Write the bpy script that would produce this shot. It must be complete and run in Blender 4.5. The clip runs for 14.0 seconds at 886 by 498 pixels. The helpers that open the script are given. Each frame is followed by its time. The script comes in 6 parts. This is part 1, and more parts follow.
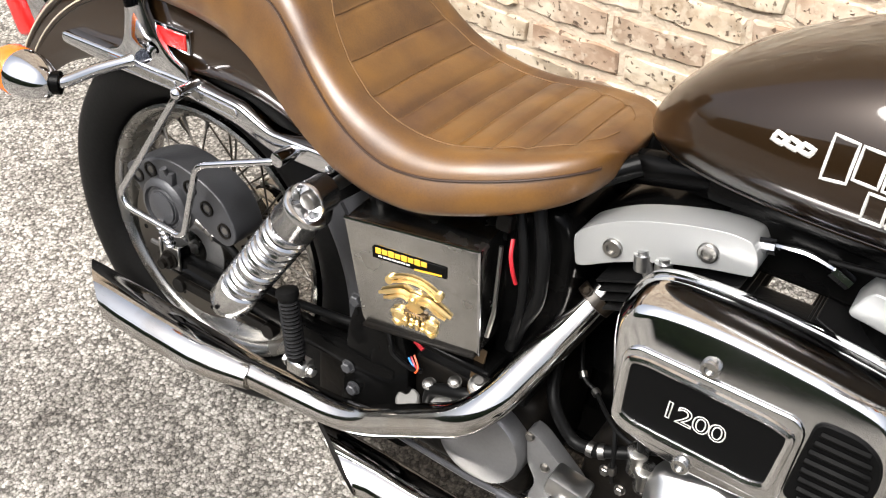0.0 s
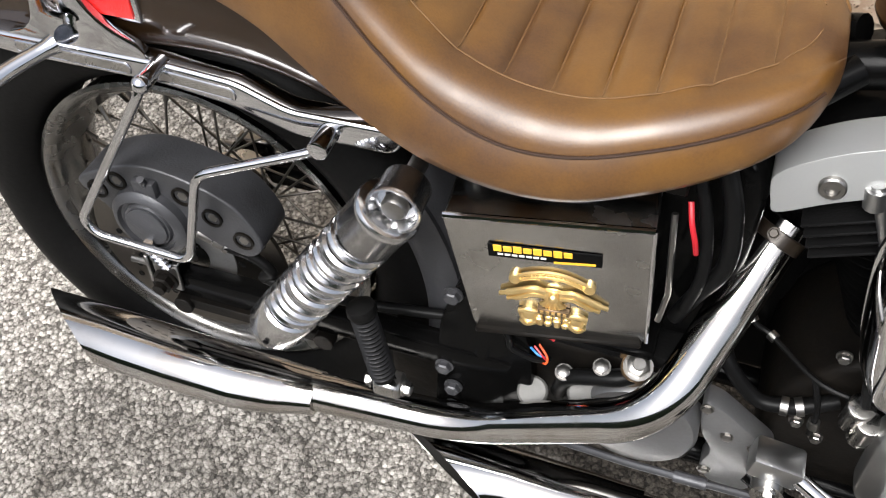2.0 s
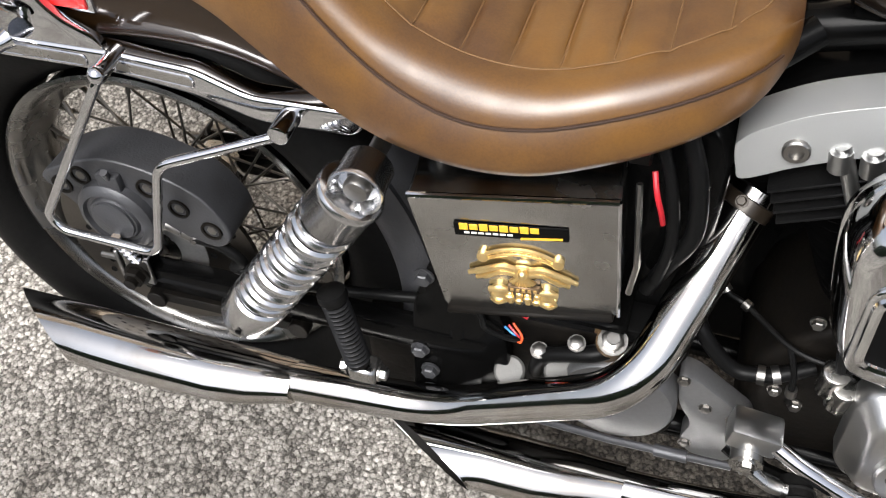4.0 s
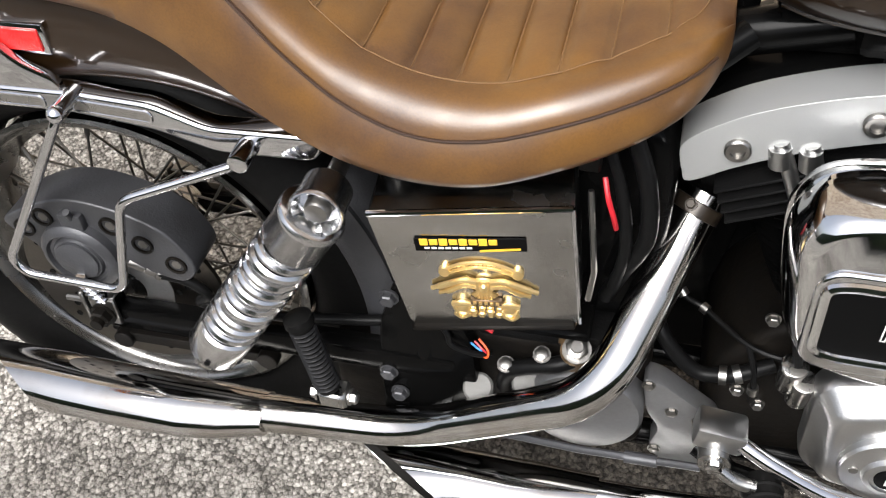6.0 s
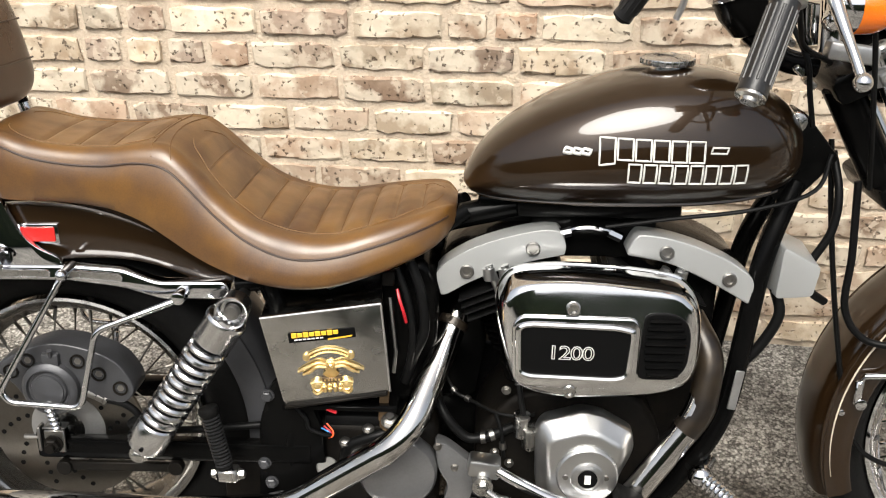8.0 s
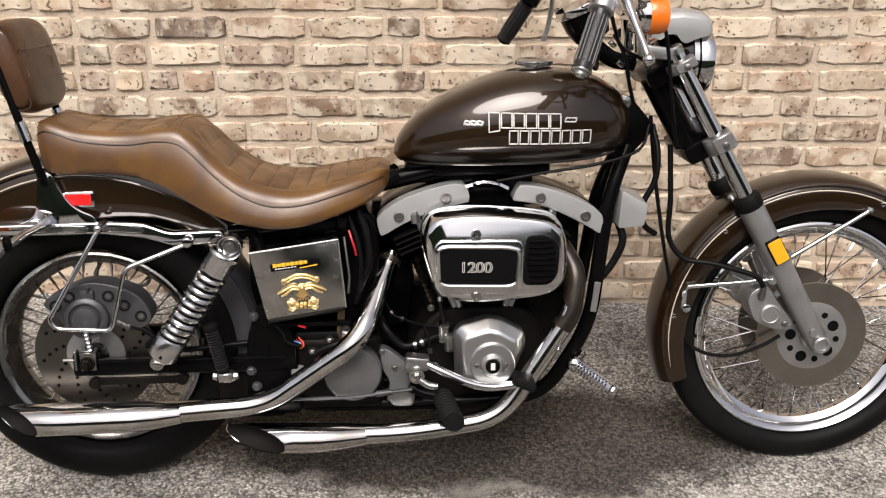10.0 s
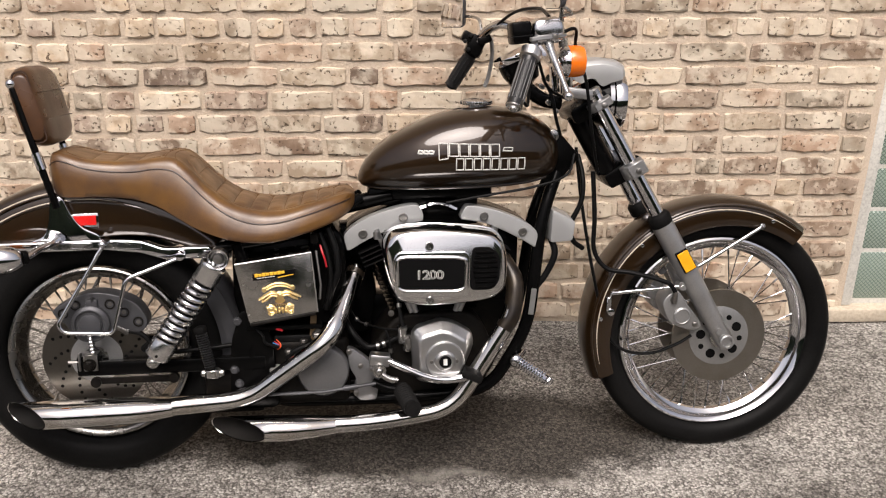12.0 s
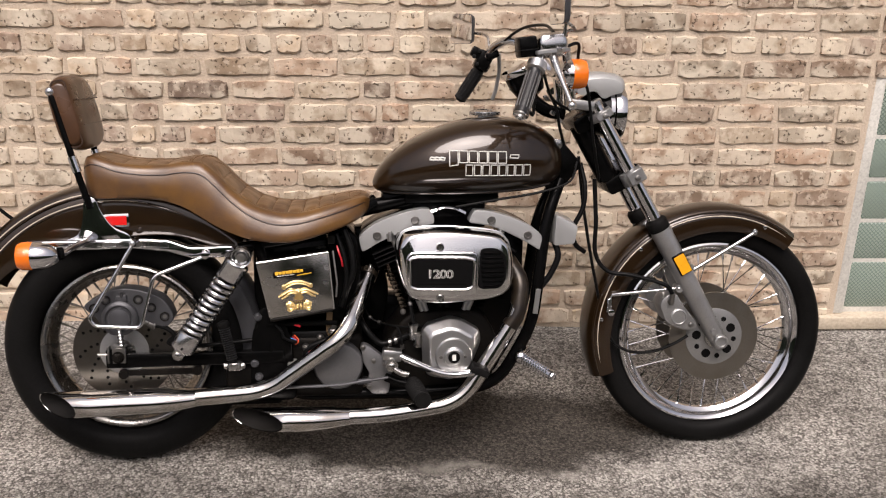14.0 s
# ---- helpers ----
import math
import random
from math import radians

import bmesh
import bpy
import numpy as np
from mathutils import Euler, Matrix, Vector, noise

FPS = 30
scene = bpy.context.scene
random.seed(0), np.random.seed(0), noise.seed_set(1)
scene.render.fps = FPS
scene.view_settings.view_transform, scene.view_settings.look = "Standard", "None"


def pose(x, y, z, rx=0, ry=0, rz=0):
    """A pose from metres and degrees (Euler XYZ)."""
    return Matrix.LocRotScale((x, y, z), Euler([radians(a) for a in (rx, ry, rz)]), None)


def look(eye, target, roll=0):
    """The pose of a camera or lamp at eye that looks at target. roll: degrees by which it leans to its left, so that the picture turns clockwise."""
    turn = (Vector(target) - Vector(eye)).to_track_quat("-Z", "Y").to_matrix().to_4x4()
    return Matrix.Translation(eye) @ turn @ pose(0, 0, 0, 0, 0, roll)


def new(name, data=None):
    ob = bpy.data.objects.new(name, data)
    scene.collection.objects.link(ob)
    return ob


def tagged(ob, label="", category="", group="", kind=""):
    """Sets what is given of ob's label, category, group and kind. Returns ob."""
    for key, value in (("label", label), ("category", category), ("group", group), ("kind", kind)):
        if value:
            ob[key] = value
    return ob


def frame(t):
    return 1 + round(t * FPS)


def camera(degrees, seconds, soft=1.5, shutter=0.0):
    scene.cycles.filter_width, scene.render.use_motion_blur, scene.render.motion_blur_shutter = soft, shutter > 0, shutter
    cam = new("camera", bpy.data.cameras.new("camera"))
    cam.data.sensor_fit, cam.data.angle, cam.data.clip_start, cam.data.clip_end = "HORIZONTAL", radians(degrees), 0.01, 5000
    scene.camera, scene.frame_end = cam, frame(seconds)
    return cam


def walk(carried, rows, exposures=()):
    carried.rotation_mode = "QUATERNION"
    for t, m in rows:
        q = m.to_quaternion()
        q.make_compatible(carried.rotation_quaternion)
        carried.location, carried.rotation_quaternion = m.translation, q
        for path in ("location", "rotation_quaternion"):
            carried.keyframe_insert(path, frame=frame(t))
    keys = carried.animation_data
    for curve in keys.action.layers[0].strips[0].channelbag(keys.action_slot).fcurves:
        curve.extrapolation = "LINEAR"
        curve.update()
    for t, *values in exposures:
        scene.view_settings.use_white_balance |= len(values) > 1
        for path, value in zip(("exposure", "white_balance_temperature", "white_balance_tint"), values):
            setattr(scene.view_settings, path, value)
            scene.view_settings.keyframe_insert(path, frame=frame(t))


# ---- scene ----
cam = camera(50.31, 14.0, 1.15)
PATH = [
    (0.0, 1.032, -0.647, 1.358, 45.71, 2.83, 38.21),
    (0.5, 0.863, -0.627, 1.333, 41.70, 2.28, 33.69),
    (1.0, 0.727, -0.567, 1.296, 38.00, 3.58, 29.15),
    (1.5, 0.647, -0.512, 1.275, 34.64, 5.01, 25.17),
    (2.0, 0.625, -0.485, 1.277, 32.34, 5.62, 22.89),
    (2.5, 0.632, -0.481, 1.273, 31.90, 6.19, 21.99),
    (3.0, 0.639, -0.478, 1.269, 31.59, 6.55, 21.35),
    (5.5, 0.661, -0.483, 1.257, 32.07, 6.46, 18.87),
    (6.0, 0.665, -0.510, 1.263, 33.92, 6.54, 17.01),
    (6.5, 0.663, -0.665, 1.288, 40.09, 3.45, 13.27),
    (7.0, 0.668, -0.840, 1.346, 45.99, 0.43, 8.96),
    (7.5, 0.763, -1.027, 1.365, 53.86, 0.81, 8.62),
    (8.0, 0.799, -1.203, 1.432, 58.16, 0.84, 6.43),
    (8.5, 0.784, -1.403, 1.455, 61.64, 0.35, 3.49),
    (9.0, 0.798, -1.579, 1.463, 62.63, 0.44, 2.19),
    (9.2, 0.800, -1.625, 1.493, 61.95, 0.33, 1.73),
    (11.3, 0.815, -2.093, 1.519, 64.42, 0.11, -1.06),
    (11.5, 0.801, -2.123, 1.530, 64.84, -0.12, -1.62),
    (12.0, 0.802, -2.171, 1.553, 66.06, -0.33, -2.09),
    (12.5, 0.808, -2.193, 1.550, 66.81, -0.41, -2.15),
    (13.0, 0.796, -2.225, 1.544, 67.13, -0.52, -2.22),
    (13.5, 0.783, -2.261, 1.542, 67.46, -0.55, -1.85),
    (14.0, 0.775, -2.323, 1.554, 67.52, -0.63, -1.86),
]
walk(cam, [(t, pose(x, y, z, a, b, c)) for t, x, y, z, a, b, c in PATH],
     [(0.0, 0.95, 6350, 10), (0.5, 0.75, 6250, 10), (1.5, 0.62, 6150, 10), (3.0, 0.62, 6200, 10), (5.5, 0.64, 6150, 10), (6.5, 0.72, 6300, 10),
      (7.5, 0.72, 6500, 9), (8.5, 0.50, 6480, 7), (9.0, 0.36, 6500, 10), (11.5, 0.18, 6620, 15), (14.0, 0.02, 6650, 18)])

# ---- world, sun, exposure ----
SUN_UP, SUN_ROUND = 59, 186
world = bpy.data.worlds.new("sky")
scene.world = world
world.use_nodes = True
wn, wl = world.node_tree.nodes, world.node_tree.links
sky = wn.new("ShaderNodeTexSky")
sky.sky_type, sky.sun_disc = "NISHITA", False
sky.sun_elevation, sky.sun_rotation = radians(SUN_UP), radians(SUN_ROUND)
sky.air_density, sky.dust_density, sky.ozone_density = 1.0, 6.0, 0.3
soft = wn.new("ShaderNodeHueSaturation")
soft.inputs["Saturation"].default_value = 0.5
wl.new(sky.outputs[0], soft.inputs["Color"])
wl.new(soft.outputs[0], wn["Background"].inputs[0])
wn["Background"].inputs[1].default_value = 0.135
sun = new("sun", bpy.data.lights.new("sun", "SUN"))
sun.data.energy, sun.data.angle, sun.data.color = 3.4, radians(38), (1.0, 0.965, 0.91)
_a, _e = radians(SUN_ROUND), radians(SUN_UP)
sun_way = Vector((math.sin(_a) * math.cos(_e), math.cos(_a) * math.cos(_e), math.sin(_e)))
sun.matrix_world = look(sun_way * 30, (0, 0, 0))


# ---- materials ----
def mat(name, colour, rough=0.5, metal=0.0, coat=0.0, vary=0.0, grain=0.0, scale=60.0, bump=0.0, rvary=0.0, vscale=7.0, tint=None, spec=0.5):
    """A surface with variation at two scales, relief and wear."""
    m = bpy.data.materials.new(name)
    m.use_nodes = True
    n, l = m.node_tree.nodes, m.node_tree.links
    b = n["Principled BSDF"]
    b.inputs["Base Color"].default_value = (*colour, 1)
    b.inputs["Roughness"].default_value = rough
    b.inputs["Metallic"].default_value = metal
    b.inputs["Coat Weight"].default_value = coat
    b.inputs["Specular IOR Level"].default_value = spec
    b.inputs["Coat Roughness"].default_value = 0.04
    co = n.new("ShaderNodeTexCoord")

    def noise_node(s, detail=4):
        t = n.new("ShaderNodeTexNoise")
        t.inputs["Scale"].default_value, t.inputs["Detail"].default_value = s, detail
        l.new(co.outputs["Object"], t.inputs["Vector"])
        return t
    big = noise_node(vscale)
    fine = noise_node(scale)
    if vary or grain:
        other = tint or tuple(c * 0.45 for c in colour)
        mix = n.new("ShaderNodeMix")
        mix.data_type = "RGBA"
        mix.inputs["A"].default_value, mix.inputs["B"].default_value = (*colour, 1), (*other, 1)
        add = n.new("ShaderNodeMath")
        add.operation = "MULTIPLY_ADD"
        r = n.new("ShaderNodeMapRange")
        r.inputs["From Min"].default_value, r.inputs["From Max"].default_value = 0.4, 0.7
        r.inputs["To Max"].default_value = vary
        l.new(big.outputs[0], r.inputs[0])
        g = n.new("ShaderNodeMapRange")
        g.inputs["From Min"].default_value, g.inputs["From Max"].default_value = 0.4, 0.7
        g.inputs["To Max"].default_value = grain
        l.new(fine.outputs[0], g.inputs[0])
        add.operation = "ADD"
        add.use_clamp = True
        l.new(r.outputs[0], add.inputs[0])
        l.new(g.outputs[0], add.inputs[1])
        l.new(add.outputs[0], mix.inputs["Factor"])
        l.new(mix.outputs["Result"], b.inputs["Base Color"])
    if rvary:
        r = n.new("ShaderNodeMapRange")
        r.inputs["From Min"].default_value, r.inputs["From Max"].default_value = 0.35, 0.7
        r.inputs["To Min"].default_value, r.inputs["To Max"].default_value = rough, min(1.0, rough + rvary)
        l.new(big.outputs[0], r.inputs[0])
        l.new(r.outputs[0], b.inputs["Roughness"])
    if bump:
        bp = n.new("ShaderNodeBump")
        bp.inputs["Strength"].default_value, bp.inputs["Distance"].default_value = 1.0, bump
        l.new(fine.outputs[0], bp.inputs["Height"])
        l.new(bp.outputs[0], b.inputs["Normal"])
    return m


CHROME = mat("chrome", (0.62, 0.62, 0.63), 0.04, 1.0, rvary=0.07, vscale=30)
COVER = mat("cover_chrome", (0.70, 0.70, 0.70), 0.07, 1.0, rvary=0.10, vscale=9, vary=0.2, tint=(0.5, 0.49, 0.47))
SATIN = mat("satin_chrome", (0.60, 0.60, 0.605), 0.17, 1.0, rvary=0.1, vscale=40, vary=0.15, tint=(0.4, 0.395, 0.385))
TIMING = mat("satin_alloy", (0.52, 0.52, 0.515), 0.34, 1.0, vary=0.25, tint=(0.42, 0.415, 0.405), scale=420, grain=0.1, bump=0.0002, vscale=14)
WORN_CHROME = mat("worn_chrome", (0.48, 0.475, 0.46), 0.16, 1.0, rvary=0.2, vscale=25, vary=0.4, tint=(0.22, 0.20, 0.17), grain=0.1, scale=200)
PIPE_CHROME = mat("pipe_chrome", (0.58, 0.575, 0.565), 0.05, 1.0, rvary=0.09, vscale=14, vary=0.4, tint=(0.33, 0.265, 0.19))
STEEL = mat("steel", (0.28, 0.27, 0.255), 0.35, 1.0, vary=0.4, scale=150, grain=0.2, bump=0.0002)
ALLOY = mat("alloy", (0.36, 0.36, 0.355), 0.36, 0.8, vary=0.3, tint=(0.19, 0.185, 0.175), scale=240, grain=0.15, bump=0.0003, vscale=12)
POLISHED = mat("polished_alloy", (0.45, 0.45, 0.445), 0.29, 1.0, vary=0.3, tint=(0.25, 0.245, 0.235), scale=180, rvary=0.15, vscale=16)
SILVER = mat("silver_paint", (0.345, 0.35, 0.345), 0.38, 0.45, vary=0.15, tint=(0.29, 0.29, 0.285), scale=900, grain=0.12, bump=0.00012, vscale=14)
BLACK = mat("black_paint", (0.002, 0.002, 0.002), 0.12, 0.0, rvary=0.16, vscale=18, vary=0.3, tint=(0.005, 0.0047, 0.0043), spec=0.06)
CAST = mat("dark_cast", (0.006, 0.006, 0.0062), 0.45, 0.3, vary=0.5, tint=(0.013, 0.0127, 0.012), scale=350, bump=0.0004, vscale=14, spec=0.10)
CALLIPER = mat("calliper_grey", (0.060, 0.061, 0.066), 0.40, 0.45, vary=0.5, tint=(0.028, 0.027, 0.026), scale=350, bump=0.0004, vscale=14, spec=0.4)
GRIME = mat("grimy_iron", (0.005, 0.0045, 0.004), 0.5, 0.3, vary=0.6, tint=(0.010, 0.008, 0.006), scale=120, grain=0.4, bump=0.0006, vscale=20, spec=0.10)
RUBBER = mat("rubber", (0.004, 0.0039, 0.0038), 0.62, 0.0, vary=0.5, tint=(0.010, 0.0097, 0.0094), scale=160, grain=0.3, bump=0.0003, vscale=6, spec=0.07)
TYRE = mat("tyre_rubber", (0.0032, 0.0031, 0.0030), 0.5, 0.0, vary=0.5, tint=(0.0085, 0.0083, 0.008), scale=160, grain=0.3, bump=0.0003, vscale=6, spec=0.07)
GRIP = mat("grip_rubber", (0.012, 0.012, 0.0125), 0.30, 0.0, vary=0.4, tint=(0.014, 0.014, 0.0145), scale=160, bump=0.0002, spec=0.35)
GREY_CASE = mat("grey_case_alloy", (0.19, 0.19, 0.193), 0.34, 0.7, vary=0.4, tint=(0.11, 0.108, 0.105), scale=240, grain=0.15, bump=0.0002, vscale=12)
DULL_CAP = mat("dull_cap", (0.11, 0.108, 0.102), 0.55, 0.2, vary=0.5, tint=(0.09, 0.085, 0.078), scale=200, bump=0.0003, vscale=30)
HOSE = mat("hose_rubber", (0.004, 0.004, 0.004), 0.38, scale=90, bump=0.0002, spec=0.09)
PAINT = mat("brown_paint", (0.0135, 0.0068, 0.0025), 0.3, 0.35, coat=1.0, scale=2500, grain=0.5, tint=(0.034, 0.0185, 0.0075), vary=0.05, spec=0.15)
STRIPE = mat("pin_stripe", (0.48, 0.41, 0.32), 0.3, coat=0.5)
WHITE = mat("white_decal", (0.62, 0.61, 0.57), 0.4, scale=300, grain=0.15)
LEATHER = mat("brown_leather", (0.126, 0.059, 0.0125), 0.29, 0.0, vary=0.8, tint=(0.050, 0.0195, 0.005), scale=420, grain=0.25, bump=0.00012, rvary=0.2, vscale=13, spec=0.75)
DARK_LEATHER = mat("dark_brown_leather", (0.062, 0.026, 0.0085), 0.24, 0.0, vary=0.8, tint=(0.028, 0.011, 0.004), scale=420, grain=0.25, bump=0.00012, rvary=0.16, vscale=9)
THREAD = mat("tan_thread", (0.13, 0.070, 0.026), 0.7, scale=900, bump=0.0003)
PIPING = mat("dark_piping", (0.030, 0.014, 0.007), 0.4)
GOLD = mat("gold_plate", (1.0, 0.76, 0.36), 0.36, 1.0, scale=400, bump=0.00015, vary=0.25, tint=(0.72, 0.43, 0.13), vscale=90)
YELLOW = mat("yellow_print", (0.75, 0.42, 0.03), 0.45, scale=300, grain=0.1)
AMBER = mat("amber_lens", (0.72, 0.15, 0.005), 0.16, coat=0.6, scale=500, bump=0.0008)
YELLOW_LENS = mat("yellow_reflector", (0.80, 0.36, 0.01), 0.2, coat=0.6, scale=420, grain=0.4, bump=0.001)
RED = mat("red_lens", (0.62, 0.012, 0.010), 0.16, coat=0.6, scale=420, grain=0.35, bump=0.0009)
RED_WIRE = mat("red_wire", (0.42, 0.012, 0.02), 0.4)
ORANGE_WIRE = mat("orange_wire", (0.7, 0.09, 0.02), 0.4)
BLUE_WIRE = mat("blue_wire", (0.05, 0.25, 0.6), 0.4)
HEADER = mat("heat_browned_steel", (0.013, 0.010, 0.008), 0.3, 0.4, vary=0.6, tint=(0.045, 0.032, 0.018), vscale=25, scale=120)
BRASS = mat("old_brass", (0.16, 0.105, 0.055), 0.45, 0.6, vary=0.6, tint=(0.05, 0.035, 0.02), scale=120, bump=0.0004)
LENS = mat("lamp_glass", (0.75, 0.77, 0.78), 0.08, 0.3, coat=1.0, scale=90, bump=0.001)
MIRROR = mat("mirror_face", (0.75, 0.75, 0.76), 0.02, 1.0)
BOX_METAL = mat("scuffed_box_metal", (0.46, 0.455, 0.44), 0.13, 1.0, rvary=0.20, vscale=18, vary=0.55, tint=(0.32, 0.305, 0.275), grain=0.25, scale=130)
SOOT = mat("sooty_bore", (0.006, 0.0055, 0.005), 0.8, 0.0, vary=0.5, tint=(0.015, 0.013, 0.011), scale=80, spec=0.15)
RIM_DULL = mat("dull_rim", (0.27, 0.265, 0.255), 0.18, 1.0, rvary=0.15, vscale=25, vary=0.3, tint=(0.20, 0.19, 0.17), grain=0.08, scale=200)
SPOKE_DULL = mat("dull_spoke", (0.16, 0.15, 0.135), 0.4, 1.0, vary=0.4, vscale=40)
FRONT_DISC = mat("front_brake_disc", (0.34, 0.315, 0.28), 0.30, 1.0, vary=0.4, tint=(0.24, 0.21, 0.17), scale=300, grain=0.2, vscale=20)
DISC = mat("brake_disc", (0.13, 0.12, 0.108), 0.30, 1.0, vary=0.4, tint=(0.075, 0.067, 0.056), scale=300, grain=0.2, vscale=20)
HOLE = mat("hole_black", (0.002, 0.002, 0.002), 0.6, scale=50, grain=0.1, spec=0.08)
PLATE = mat("pale_sheet", (0.33, 0.33, 0.31), 0.45, vary=0.3, scale=100)
STONE = mat("window_sill_stone", (0.50, 0.43, 0.33), 0.85, vary=0.4, scale=90, grain=0.4, bump=0.002)
MORTAR_WHITE = mat("pale_mortar", (0.60, 0.585, 0.53), 0.9, vary=0.4, scale=120, grain=0.4, bump=0.002)


def brick_material():
    m = bpy.data.materials.new("common_brick")
    m.use_nodes = True
    n, l = m.node_tree.nodes, m.node_tree.links
    b = n["Principled BSDF"]
    info, co = n.new("ShaderNodeObjectInfo"), n.new("ShaderNodeTexCoord")
    shift = n.new("ShaderNodeVectorMath")
    shift.operation = "ADD"
    mul = n.new("ShaderNodeMath")
    mul.operation, mul.inputs[1].default_value = "MULTIPLY", 37.0
    l.new(info.outputs["Random"], mul.inputs[0])
    l.new(co.outputs["Object"], shift.inputs[0])
    l.new(mul.outputs[0], shift.inputs[1])
    out = []
    for s, d in ((13, 5), (85, 4), (30, 5), (9, 6), (42, 6)):
        t = n.new("ShaderNodeTexNoise")
        t.inputs["Scale"].default_value, t.inputs["Detail"].default_value = s, d
        l.new(shift.outputs[0], t.inputs["Vector"])
        out.append(t)

    def ranged(k, lo, hi, top):
        r = n.new("ShaderNodeMapRange")
        r.inputs["From Min"].default_value, r.inputs["From Max"].default_value = lo, hi
        r.inputs["To Max"].default_value = top
        l.new(out[k].outputs[0], r.inputs[0])
        return r.outputs[0]

    def blend(colour, factor, other, kind="MIX"):
        x = n.new("ShaderNodeMix")
        x.data_type, x.blend_type = "RGBA", kind
        x.inputs["B"].default_value = (*other, 1)
        l.new(colour, x.inputs["A"])
        l.new(factor, x.inputs["Factor"])
        return x.outputs["Result"]
    # the object's own colour gives the clay, noise the kiln flash, lime, mortar smears and soot
    hsv = n.new("ShaderNodeHueSaturation")
    v = n.new("ShaderNodeMapRange")
    v.inputs["To Min"].default_value, v.inputs["To Max"].default_value = 0.64, 1.30
    l.new(info.outputs["Random"], v.inputs[0])
    l.new(v.outputs[0], hsv.inputs["Value"])
    l.new(info.outputs["Color"], hsv.inputs["Color"])
    col = blend(hsv.outputs[0], ranged(0, 0.44, 0.60, 0.85), (0.62, 0.55, 0.49), "MULTIPLY")
    col = blend(col, ranged(3, 0.49, 0.57, 0.62), (0.69, 0.61, 0.48))
    col = blend(col, ranged(4, 0.54, 0.62, 0.6), (0.555, 0.46, 0.355))
    pits = ranged(1, 0.615, 0.68, 0.82)
    col = blend(col, pits, (0.24, 0.19, 0.16), "MULTIPLY")
    l.new(col, b.inputs["Base Color"])
    b.inputs["Roughness"].default_value = 0.9
    sub = n.new("ShaderNodeMath")
    sub.operation = "MULTIPLY_ADD"
    sub.inputs[1].default_value = -0.8
    l.new(pits, sub.inputs[0])
    l.new(out[2].outputs[0], sub.inputs[2])
    bp = n.new("ShaderNodeBump")
    bp.inputs["Strength"].default_value, bp.inputs["Distance"].default_value = 1.0, 0.006
    l.new(sub.outputs[0], bp.inputs["Height"])
    l.new(bp.outputs[0], b.inputs["Normal"])
    return m


